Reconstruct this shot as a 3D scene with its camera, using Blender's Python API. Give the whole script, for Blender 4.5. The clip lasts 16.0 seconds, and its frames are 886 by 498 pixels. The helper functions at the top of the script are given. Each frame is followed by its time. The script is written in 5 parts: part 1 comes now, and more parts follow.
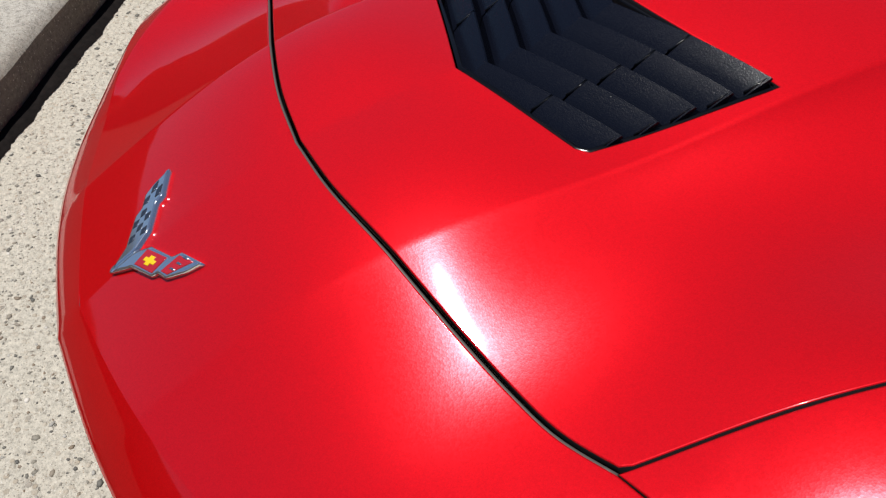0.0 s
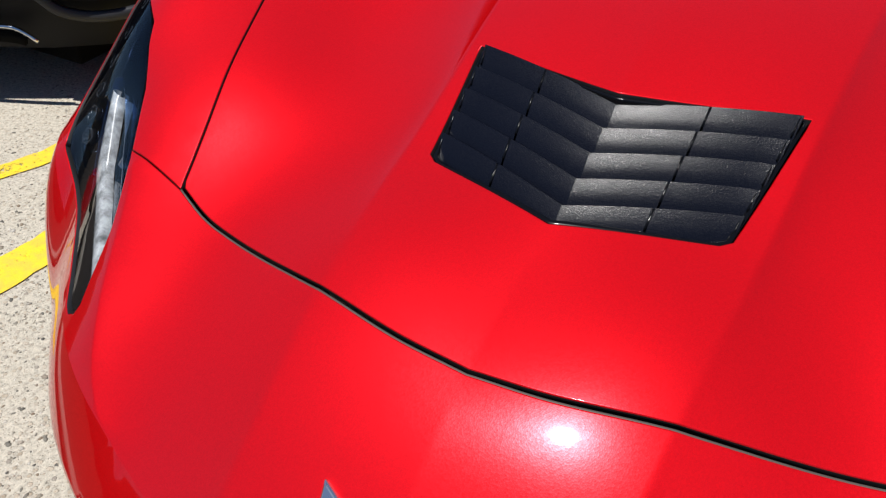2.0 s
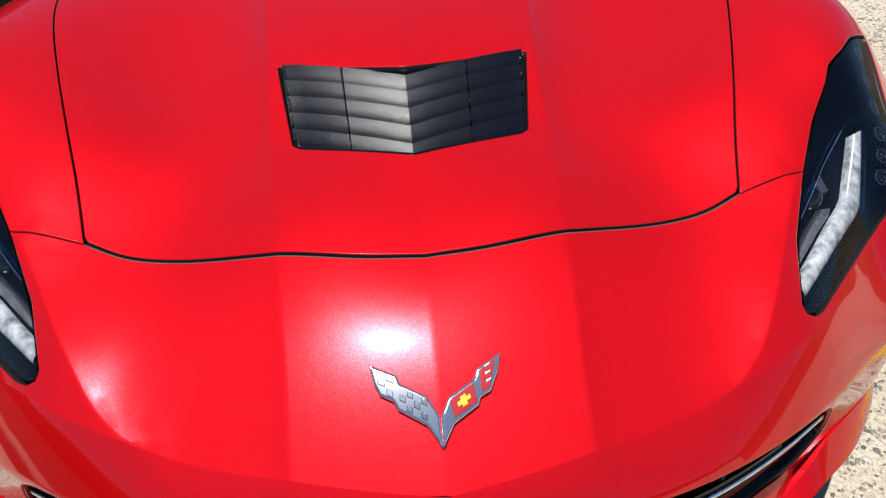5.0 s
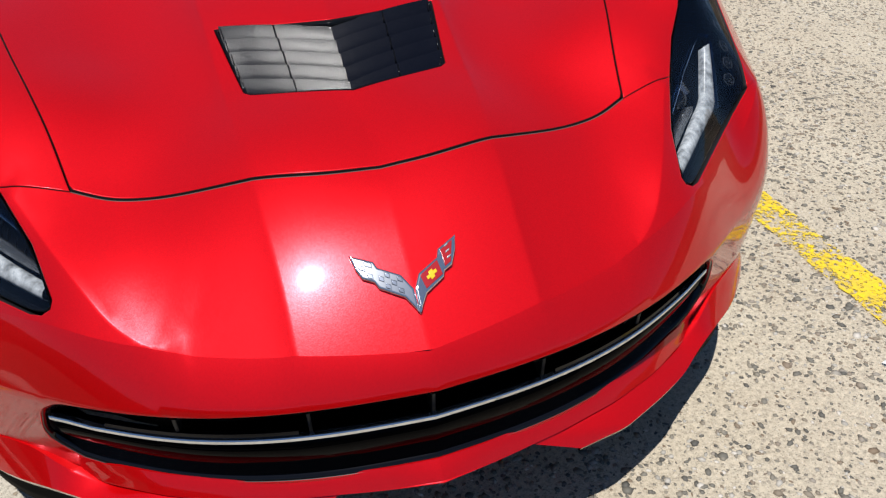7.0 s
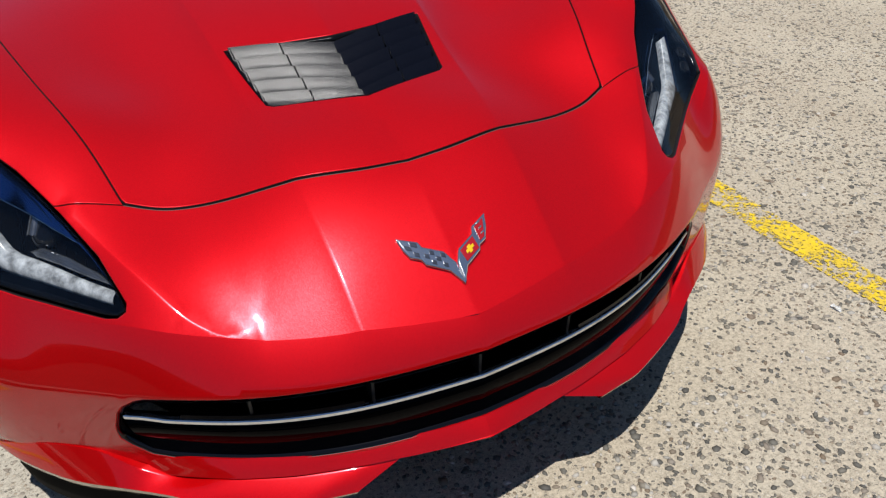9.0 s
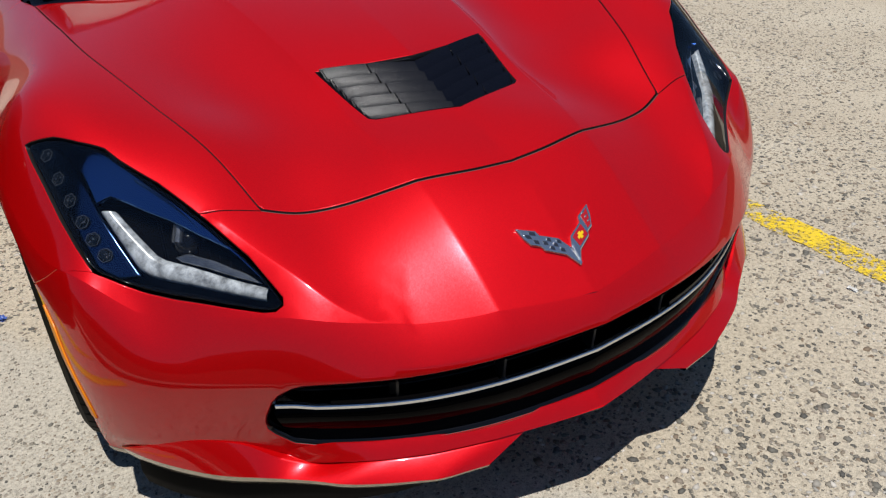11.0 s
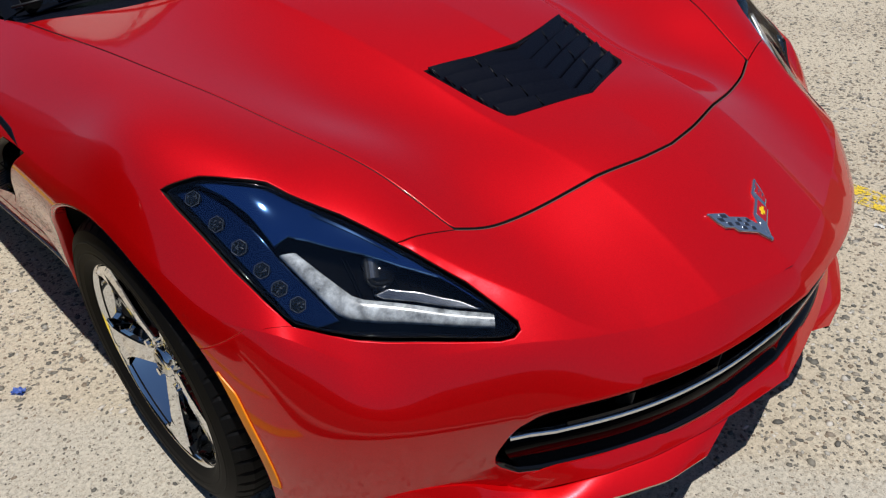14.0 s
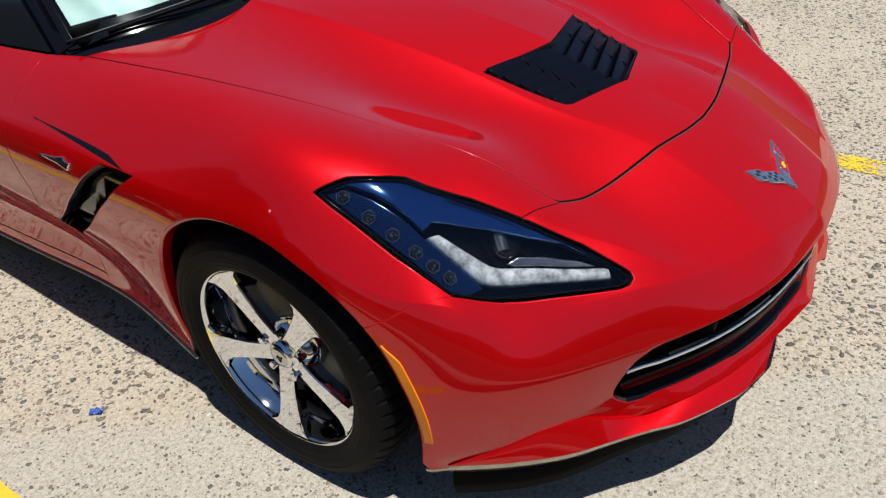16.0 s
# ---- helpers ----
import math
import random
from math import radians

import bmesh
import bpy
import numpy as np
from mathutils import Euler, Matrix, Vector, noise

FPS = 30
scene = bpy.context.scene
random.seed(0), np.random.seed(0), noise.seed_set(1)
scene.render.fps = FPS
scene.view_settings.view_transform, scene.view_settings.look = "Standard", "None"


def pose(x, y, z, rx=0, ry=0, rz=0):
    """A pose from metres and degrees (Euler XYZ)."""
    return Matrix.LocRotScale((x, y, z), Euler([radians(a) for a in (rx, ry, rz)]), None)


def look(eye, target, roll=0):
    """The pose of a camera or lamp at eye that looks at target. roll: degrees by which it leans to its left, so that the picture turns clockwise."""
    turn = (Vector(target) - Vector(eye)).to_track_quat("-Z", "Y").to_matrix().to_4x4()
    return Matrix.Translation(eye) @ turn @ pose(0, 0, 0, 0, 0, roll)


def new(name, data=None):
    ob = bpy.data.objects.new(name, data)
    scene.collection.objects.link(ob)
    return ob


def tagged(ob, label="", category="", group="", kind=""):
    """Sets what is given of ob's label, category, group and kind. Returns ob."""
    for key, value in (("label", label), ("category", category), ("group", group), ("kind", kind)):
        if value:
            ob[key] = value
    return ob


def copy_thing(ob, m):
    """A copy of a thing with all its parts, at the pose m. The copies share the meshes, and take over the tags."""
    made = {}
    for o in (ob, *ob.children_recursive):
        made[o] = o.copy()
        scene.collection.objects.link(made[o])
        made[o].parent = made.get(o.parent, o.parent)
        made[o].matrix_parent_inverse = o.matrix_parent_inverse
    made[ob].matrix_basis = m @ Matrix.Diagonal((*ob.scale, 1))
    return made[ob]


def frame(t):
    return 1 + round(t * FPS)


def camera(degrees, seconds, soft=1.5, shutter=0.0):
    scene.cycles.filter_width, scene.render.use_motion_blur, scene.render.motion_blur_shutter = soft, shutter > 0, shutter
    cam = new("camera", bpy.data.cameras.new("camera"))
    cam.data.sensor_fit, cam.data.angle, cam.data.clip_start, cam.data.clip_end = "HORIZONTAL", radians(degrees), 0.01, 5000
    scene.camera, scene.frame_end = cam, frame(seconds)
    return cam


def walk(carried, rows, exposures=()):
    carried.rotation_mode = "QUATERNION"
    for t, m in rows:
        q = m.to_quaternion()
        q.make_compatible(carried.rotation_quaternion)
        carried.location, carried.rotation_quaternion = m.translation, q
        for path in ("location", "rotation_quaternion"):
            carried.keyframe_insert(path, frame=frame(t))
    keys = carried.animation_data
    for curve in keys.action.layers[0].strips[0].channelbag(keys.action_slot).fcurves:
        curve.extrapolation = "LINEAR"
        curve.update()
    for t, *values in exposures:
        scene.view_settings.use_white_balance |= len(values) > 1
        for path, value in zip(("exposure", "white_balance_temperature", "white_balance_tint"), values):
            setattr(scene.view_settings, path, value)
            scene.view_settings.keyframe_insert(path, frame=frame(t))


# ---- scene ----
cam = camera(58.9, 16.0, 1.25)
PATH = [
    (0, (0.685, 0.15, 1.239), (-0.525, 0.855, -0.19), 6.3),
    (0.5, (0.599, -0.004, 1.23), (-0.566, 0.926, -0.103), 3.0),
    (1, (0.502, -0.081, 1.26), (-0.533, 1.011, -0.057), 1.9),
    (1.5, (0.381, -0.102, 1.273), (-0.504, 1.132, -0.028), 0.3),
    (2, (0.229, -0.127, 1.275), (-0.503, 1.228, 0.0), 0.0),
    (2.5, (0.151, -0.131, 1.28), (-0.475, 1.305, 0.036), -0.5),
    (3, (0.065, -0.178, 1.283), (-0.386, 1.351, 0.076), 0.5),
    (3.5, (-0.009, -0.271, 1.297), (-0.269, 1.329, 0.126), 0.5),
    (4, (-0.039, -0.335, 1.317), (-0.132, 1.282, 0.144), 0.6),
    (4.5, (-0.048, -0.438, 1.284), (-0.003, 1.221, 0.169), -0.3),
    (7, (-0.215, -0.766, 1.287), (0.238, 0.822, 0.159), -2.1),
    (7.5, (-0.292, -0.784, 1.284), (0.227, 0.769, 0.135), -1.6),
    (8, (-0.349, -0.806, 1.294), (0.227, 0.733, 0.153), -2.3),
    (10.5, (-0.705, -0.878, 1.333), (0.083, 0.65, 0.312), -3.2),
    (11, (-0.826, -0.838, 1.333), (0.012, 0.667, 0.317), -3.2),
    (11.5, (-0.95, -0.782, 1.344), (-0.053, 0.683, 0.32), -2.8),
    (12, (-1.037, -0.714, 1.349), (-0.104, 0.73, 0.327), -3.2),
    (12.5, (-1.09, -0.632, 1.346), (-0.13, 0.792, 0.322), -3.8),
    (13, (-1.139, -0.535, 1.352), (-0.122, 0.838, 0.313), -3.9),
    (13.5, (-1.193, -0.448, 1.36), (-0.12, 0.855, 0.287), -3.7),
    (14, (-1.26, -0.356, 1.363), (-0.127, 0.882, 0.275), -4.0),
    (14.5, (-1.34, -0.27, 1.374), (-0.168, 0.914, 0.268), -4.6),
    (15, (-1.443, -0.18, 1.394), (-0.211, 0.921, 0.268), -4.8),
    (15.5, (-1.545, -0.151, 1.427), (-0.254, 0.877, 0.298), -4.5),
    (16, (-1.687, -0.172, 1.468), (-0.369, 0.851, 0.366), -4.9),
]
walk(cam, [(t, look(eye, target, roll)) for t, eye, target, roll in PATH],
     ((0.0, 0.0), (1.0, 0.05), (3.0, 0.25), (4.5, 0.35), (7.0, 0.05), (8.0, -0.08), (10.5, -0.2), (14.0, -0.2), (16.0, 0.0)))


# ---------- light ----------
SUN_DIR = Vector((-0.11, -0.23, 0.967)).normalized()
world = bpy.data.worlds.new("world")
scene.world = world
world.use_nodes = True
sky = world.node_tree.nodes.new("ShaderNodeTexSky")
sky.sky_type, sky.sun_disc = "NISHITA", False
sky.altitude, sky.dust_density, sky.ozone_density = 600, 0.0, 6.0
sky.sun_elevation, sky.sun_rotation = math.asin(SUN_DIR.z), math.atan2(SUN_DIR.x, SUN_DIR.y)
world.node_tree.links.new(sky.outputs[0], world.node_tree.nodes["Background"].inputs[0])
world.node_tree.nodes["Background"].inputs[1].default_value = 0.070
sun = new("sun", bpy.data.lights.new("sun", "SUN"))
sun.data.energy, sun.data.angle, sun.data.color = 5.0, radians(0.53), (1.0, 0.975, 0.94)
sun.matrix_world = look(SUN_DIR * 30, (0, 0, 0))


# ---------- materials ----------
def nodes_of(name):
    m = bpy.data.materials.new(name)
    m.use_nodes = True
    t = m.node_tree
    return m, t, t.nodes["Principled BSDF"]


def add(t, kind, **inputs):
    n = t.nodes.new(kind)
    for k, v in inputs.items():
        n.inputs[k].default_value = v
    return n


def ramp(t, source, stops):
    n = t.nodes.new("ShaderNodeValToRGB")
    el = n.color_ramp.elements
    while len(el) < len(stops):
        el.new(0.5)
    for e, (pos, col) in zip(el, stops):
        e.position, e.color = pos, (*col, 1) if len(col) == 3 else (col[0],) * 3 + (1,)
    t.links.new(source, n.inputs[0])
    return n


def bump(t, source, b, strength, distance):
    n = add(t, "ShaderNodeBump", Strength=strength, Distance=distance)
    t.links.new(source, n.inputs["Height"])
    t.links.new(n.outputs[0], b.inputs["Normal"])
    return n


def place(t):
    return t.nodes.new("ShaderNodeTexCoord").outputs["Object"]


def noise_tex(t, scale, detail=4.0, rough=0.5):
    n = add(t, "ShaderNodeTexNoise", Scale=scale, Detail=detail, Roughness=rough)
    t.links.new(place(t), n.inputs["Vector"])
    return n.outputs["Fac"]


def plain(name, colour, rough=0.5, metal=0.0, grain=0.0, grain_scale=400.0, vary=0.15, coat=0.0, scale=6.0, ior=1.5):
    m, t, b = nodes_of(name)
    low = tuple(c * (1 - vary) for c in colour)
    r = ramp(t, noise_tex(t, scale, 5, 0.6), [(0.3, low), (0.7, colour)])
    t.links.new(r.outputs[0], b.inputs["Base Color"])
    b.inputs["Roughness"].default_value, b.inputs["Metallic"].default_value = rough, metal
    b.inputs["Coat Weight"].default_value = coat
    b.inputs["IOR"].default_value = ior
    b.inputs["Coat Roughness"].default_value = 0.04
    if grain:
        bump(t, noise_tex(t, grain_scale, 3), b, grain, 0.001)
    return m


def paint(name, colour, metal=0.1, rough=0.42, wide=0.05, tight=0.02):
    """Tinted lacquer over flakes: a red ground, a broad red flake lobe, a tighter pale one, and a clear coat with a little dust."""
    m, t, b = nodes_of(name)
    v = add(t, "ShaderNodeTexVoronoi", Scale=1100.0)
    t.links.new(place(t), v.inputs["Vector"])
    r = ramp(t, v.outputs["Color"], [(0.0, tuple(c * 0.8 for c in colour)), (1.0, tuple(min(1, c * 1.15) for c in colour))])
    t.links.new(r.outputs[0], b.inputs["Base Color"])
    dust = ramp(t, noise_tex(t, 9, 6, 0.65), [(0.35, (rough,)), (0.75, (rough + 0.05,))])
    t.links.new(dust.outputs[0], b.inputs["Roughness"])
    b.inputs["Metallic"].default_value = metal
    b.inputs["Specular IOR Level"].default_value = 0.0
    fl = add(t, "ShaderNodeTexVoronoi", Scale=520.0)
    t.links.new(place(t), fl.inputs["Vector"])
    last = b
    for tone, width, share in (((0.95, 0.004, 0.012), 0.58, wide), ((0.95, 0.18, 0.235), 0.25, tight)):
        g = add(t, "ShaderNodeBsdfPrincipled", Roughness=width, Metallic=1.0)
        g.inputs["Base Color"].default_value = (*tone, 1)
        some = ramp(t, fl.outputs["Color"], [(0.2, (0.8 * share,)), (0.8, (1.2 * share,))])
        mix = t.nodes.new("ShaderNodeMixShader")
        t.links.new(some.outputs[0], mix.inputs[0])
        t.links.new(last.outputs[0], mix.inputs[1])
        t.links.new(g.outputs[0], mix.inputs[2])
        bump(t, fl.outputs["Distance"], g, 0.025, 0.0008)
        for shader in {last, g} if last is b else {g}:
            shader.inputs["Coat Weight"].default_value = 1.0
            shader.inputs["Coat IOR"].default_value = 1.46
            shader.inputs["Coat Roughness"].default_value = 0.04
        last = mix
    t.links.new(last.outputs[0], t.nodes["Material Output"].inputs[0])
    bump(t, v.outputs["Distance"], b, 0.08, 0.0006)
    return m


def glass(name, tint, gloss=1.45):
    m, t, b = nodes_of(name)
    t.nodes.remove(b)
    fres = add(t, "ShaderNodeFresnel", IOR=gloss)
    clear = add(t, "ShaderNodeBsdfTransparent", Color=(*tint, 1))
    shine = add(t, "ShaderNodeBsdfGlossy", Roughness=0.01)
    mix = t.nodes.new("ShaderNodeMixShader")
    for k, o in enumerate((fres, clear, shine)):
        t.links.new(o.outputs[0], mix.inputs[k])
    t.links.new(mix.outputs[0], t.nodes["Material Output"].inputs[0])
    return m


def speckle(m):
    """Fine moulded texture: glossy grains among dull ones."""
    t = m.node_tree
    b = t.nodes["Principled BSDF"]
    r = ramp(t, noise_tex(t, 1000, 2), [(0.35, (0.13,)), (0.62, (0.34,))])
    t.links.new(r.outputs[0], b.inputs["Roughness"])


RED = paint("red_metallic_paint", (0.40, 0.0007, 0.0009), 0.1, 0.42, 0.18, 0.043)
BLACK_PAINT = plain("black_paint", (0.004, 0.004, 0.005), 0.1, ior=1.22)
CLADDING = plain("dark_cladding", (0.008, 0.008, 0.009), 0.5, grain=0.05, ior=1.2)
MOULDING = plain("grey_moulding", (0.035, 0.036, 0.04), 0.4, ior=1.3)
BLACK_GLOSS = plain("black_gloss", (0.004, 0.004, 0.005), 0.1, ior=1.42)
BLACK_TRIM = plain("black_trim", (0.009, 0.009, 0.01), 0.5, grain=0.05)
VENT_BLACK = plain("textured_black", (0.004, 0.005, 0.010), 0.3, ior=1.25, grain=0.3, grain_scale=620)
speckle(VENT_BLACK)
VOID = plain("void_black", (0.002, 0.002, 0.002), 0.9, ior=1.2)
RUBBER = plain("tyre_rubber", (0.006, 0.006, 0.0065), 0.62, ior=1.18, grain=0.1, grain_scale=250, vary=0.4)
SEAL = plain("seal_rubber", (0.07, 0.06, 0.05), 0.6)
# tan metal: its colour stands for sunlit ground mirrored in the lower edges
EDGE = plain("ground_mirror_edge", (0.46, 0.40, 0.32), 0.16, 0.85, vary=0.3, scale=40)
CHROME = plain("chrome", (0.78, 0.79, 0.8), 0.045, 1.0, vary=0.03)
SATIN = plain("satin_silver", (0.6, 0.61, 0.62), 0.25, 1.0)
DISC = plain("brake_steel", (0.12, 0.12, 0.12), 0.45, 0.9, grain=0.2)
CALIPER = plain("red_caliper", (0.35, 0.01, 0.01), 0.35)
AMBER = plain("amber_lens", (0.80, 0.24, 0.008), 0.3, vary=0.1, ior=1.3)
LENS = glass("lens_glass", (0.90, 0.93, 0.96), 1.58)
SCREEN = glass("windscreen_glass", (0.8, 0.86, 0.84), 1.5)
DARK_GLASS = plain("dark_glass", (0.01, 0.012, 0.014), 0.03)
LED_WHITE = plain("light_guide", (0.60, 0.63, 0.66), 0.25, vary=0.8, scale=55, coat=0.5)
HOUSING = plain("lamp_housing", (0.002, 0.002, 0.0025), 0.5, ior=1.06)
# blue of bezel and shelf is the sky's reflection put into their colour
BEZEL_DARK = plain("sky_tinted_bezel", (0.12, 0.25, 0.52), 0.04, 1.0, vary=0.1)
REFLECTOR = plain("grey_reflector", (0.34, 0.35, 0.37), 0.22, 0.9, vary=0.5, scale=70)
SHELF_DARK = plain("sky_tinted_shelf", (0.05, 0.10, 0.21), 0.1, 1.0, vary=0.1)
WALL = plain("tan_stucco", (0.36, 0.29, 0.22), 0.9, grain=0.4, grain_scale=60)
LED_BLOCK = plain("clear_block", (0.007, 0.009, 0.013), 0.1, vary=0.6, scale=160)
TAB = plain("glossy_tab", (0.004, 0.004, 0.005), 0.16, ior=1.3)
LED_GREY = plain("led_plastic", (0.10, 0.11, 0.13), 0.2, 0.3)
CHECK = plain("dark_chrome", (0.09, 0.105, 0.14), 0.18, 0.8)
EMBLEM = plain("emblem_chrome", (0.74, 0.76, 0.79), 0.1, 0.94, vary=0.05)
GRILLE_BLACK = plain("grille_black", (0.0015, 0.0015, 0.002), 0.06, ior=1.12)
SOIL = plain("dark_soil", (0.055, 0.042, 0.032), 0.95, grain=0.6, grain_scale=40, vary=0.5)
SHADE = plain("sunshade_foil", (0.37, 0.52, 0.50), 0.5, 0.2, vary=0.08)
YELLOW_ENAMEL = plain("yellow_enamel", (0.85, 0.55, 0.01), 0.25)
RED_ENAMEL = plain("red_enamel", (0.4, 0.01, 0.015), 0.2, coat=0.5)
BLUE_PLASTIC = plain("blue_plastic", (0.06, 0.12, 0.42), 0.45)
WHITE_PAPER = plain("white_paper", (0.75, 0.75, 0.72), 0.8)


def concrete(name, pale, warm, stony, size, grey=None):
    """Cement with stones showing through, worn in patches."""
    m, t, b = nodes_of(name)
    base = ramp(t, noise_tex(t, 1.3, 7, 0.65), [(0.3, warm), (0.7, pale)])
    fine = ramp(t, noise_tex(t, 90, 8, 0.8), [(0.3, (0.33,) * 3), (0.5, (1.0,) * 3), (0.72, (1.4,) * 3)])
    mul = add(t, "ShaderNodeMix")
    mul.data_type, mul.blend_type = "RGBA", "MULTIPLY"
    mul.inputs[0].default_value = 1.0
    if grey:
        # a second, greyer pour beyond a slanting joint
        xyz = t.nodes.new("ShaderNodeSeparateXYZ")
        t.links.new(place(t), xyz.inputs[0])
        lean = add(t, "ShaderNodeMath")
        lean.operation = "MULTIPLY_ADD"
        lean.inputs[1].default_value, lean.inputs[2].default_value = 1.34, 1.34 * 0.88 - 1.241
        t.links.new(xyz.outputs[0], lean.inputs[0])
        far = add(t, "ShaderNodeMath")
        t.links.new(lean.outputs[0], far.inputs[0])
        t.links.new(xyz.outputs[1], far.inputs[1])
        rag = add(t, "ShaderNodeMath")
        rag.operation = "MULTIPLY_ADD"
        rag.inputs[1].default_value = 0.3
        t.links.new(noise_tex(t, 5, 6, 0.6), rag.inputs[0])
        t.links.new(far.outputs[0], rag.inputs[2])
        pour = ramp(t, rag.outputs[0], [(0.10, (0.0,)), (0.2, (1.0,))])
        both_ = add(t, "ShaderNodeMix")
        both_.data_type = "RGBA"
        both_.inputs[6].default_value = (*grey, 1)
        t.links.new(pour.outputs[0], both_.inputs[0])
        t.links.new(base.outputs[0], both_.inputs[7])
        t.links.new(both_.outputs[2], mul.inputs[6])
    else:
        t.links.new(base.outputs[0], mul.inputs[6])
    t.links.new(fine.outputs[0], mul.inputs[7])
    v = add(t, "ShaderNodeTexVoronoi", Scale=size, Randomness=1.0)
    t.links.new(place(t), v.inputs["Vector"])
    stone = ramp(t, v.outputs["Distance"], [(0.3, (1.0,)), (0.42, (0.0,))])
    tone = ramp(t, v.outputs["Color"], [(0.0, (0.13, 0.11, 0.085)), (0.45, (0.30, 0.24, 0.17)), (0.75, (0.5, 0.43, 0.34)), (1.0, (0.18, 0.16, 0.14))])
    patch = ramp(t, noise_tex(t, 1.1, 4), [(0.4, (0.25 * stony,)), (0.6, (stony,))])
    sep = t.nodes.new("ShaderNodeSeparateColor")
    t.links.new(v.outputs["Color"], sep.inputs[0])
    some = ramp(t, sep.outputs[1], [(0.45, (0.0,)), (0.55, (1.0,))])
    f1 = add(t, "ShaderNodeMath")
    f1.operation = "MULTIPLY"
    t.links.new(stone.outputs[0], f1.inputs[0])
    t.links.new(patch.outputs[0], f1.inputs[1])
    f2 = add(t, "ShaderNodeMath")
    f2.operation = "MULTIPLY"
    t.links.new(f1.outputs[0], f2.inputs[0])
    t.links.new(some.outputs[0], f2.inputs[1])
    mix = add(t, "ShaderNodeMix")
    mix.data_type = "RGBA"
    t.links.new(f2.outputs[0], mix.inputs[0])
    t.links.new(mul.outputs[2], mix.inputs[6])
    t.links.new(tone.outputs[0], mix.inputs[7])
    # grit between the stones: dark grains and a few pale ones
    v2 = add(t, "ShaderNodeTexVoronoi", Scale=size * 3.4, Randomness=1.0)
    t.links.new(place(t), v2.inputs["Vector"])
    sep2 = t.nodes.new("ShaderNodeSeparateColor")
    t.links.new(v2.outputs["Color"], sep2.inputs[0])
    pick = ramp(t, sep2.outputs[0], [(0.5, (0.0,)), (0.6, (0.8,))])
    spot = ramp(t, v2.outputs["Distance"], [(0.22, (1.0,)), (0.42, (0.0,))])
    f3 = add(t, "ShaderNodeMath")
    f3.operation = "MULTIPLY"
    t.links.new(pick.outputs[0], f3.inputs[0])
    t.links.new(spot.outputs[0], f3.inputs[1])
    grit = add(t, "ShaderNodeMix")
    grit.data_type = "RGBA"
    shade_ = ramp(t, sep2.outputs[1], [(0.0, (0.10, 0.09, 0.075)), (0.55, (0.22, 0.19, 0.15)), (0.75, (0.34, 0.25, 0.16)), (0.85, (0.66, 0.61, 0.53))])
    t.links.new(f3.outputs[0], grit.inputs[0])
    t.links.new(mix.outputs[2], grit.inputs[6])
    t.links.new(shade_.outputs[0], grit.inputs[7])
    t.links.new(grit.outputs[2], b.inputs["Base Color"])
    b.inputs["Roughness"].default_value = 0.85
    h = add(t, "ShaderNodeMath")
    h.operation = "ADD"
    t.links.new(f2.outputs[0], h.inputs[0])
    t.links.new(noise_tex(t, 220, 5, 0.7), h.inputs[1])
    bump(t, h.outputs[0], b, 0.75, 0.004)
    return m


GROUND = concrete("worn_aggregate_concrete", (0.55, 0.485, 0.375), (0.46, 0.39, 0.29), 1.0, 74, (0.485, 0.44, 0.36))
KERB = concrete("kerb_concrete", (0.44, 0.41, 0.355), (0.34, 0.305, 0.25), 0.35, 70)
# kerb concrete again, browned with dirt and darkened for the face's shade
KERB_FACE = concrete("dirty_shaded_kerb_face", (0.2, 0.165, 0.14), (0.12, 0.095, 0.08), 0.2, 70)


def road_paint(name, worn):
    """Yellow paint, chipped away in specks and patches."""
    m, t, b = nodes_of(name)
    r = ramp(t, noise_tex(t, 26, 8, 0.75), [(0.36, (0.62, 0.44, 0.05)), (0.6, (0.82, 0.57, 0.012))])
    t.links.new(r.outputs[0], b.inputs["Base Color"])
    b.inputs["Roughness"].default_value = 0.7
    bump(t, noise_tex(t, 200, 5, 0.7), b, 0.4, 0.003)
    wear = add(t, "ShaderNodeMath")
    wear.operation = "ADD"
    t.links.new(noise_tex(t, 75, 9, 0.8), wear.inputs[0])
    t.links.new(ramp(t, noise_tex(t, 5, 4, 0.6), [(0.35, (0.0,)), (0.65, (0.16,))]).outputs[0], wear.inputs[1])
    chips = ramp(t, wear.outputs[0], [(0.42 + worn, (0.0,)), (0.46 + worn, (1.0,))])
    t.links.new(chips.outputs[0], b.inputs["Alpha"])
    return m


ROAD_PAINT = road_paint("yellow_road_paint", 0.0)
WORN_PAINT = road_paint("worn_yellow_road_paint", 0.14)
SCUFFED_PAINT = road_paint("scuffed_yellow_road_paint", 0.07)
# near-black colour for the painted shadow at the kerb's foot
KERB_SHADE = plain("kerb_shade", (0.014, 0.011, 0.010), 0.95, vary=0.6, scale=60, grain=0.3, grain_scale=120, ior=1.2)

def pebble_mat():
    m, t, b = nodes_of("pebbles")
    g = t.nodes.new("ShaderNodeNewGeometry")
    r = ramp(t, g.outputs["Random Per Island"], [(0.0, (0.085, 0.08, 0.07)), (0.3, (0.16, 0.148, 0.122)), (0.55, (0.25, 0.222, 0.175)), (0.72, (0.2, 0.145, 0.095)), (0.88, (0.34, 0.32, 0.28)), (1.0, (0.62, 0.57, 0.5))])
    t.links.new(r.outputs[0], b.inputs["Base Color"])
    b.inputs["Roughness"].default_value = 0.7
    return m


PEBBLE = pebble_mat()


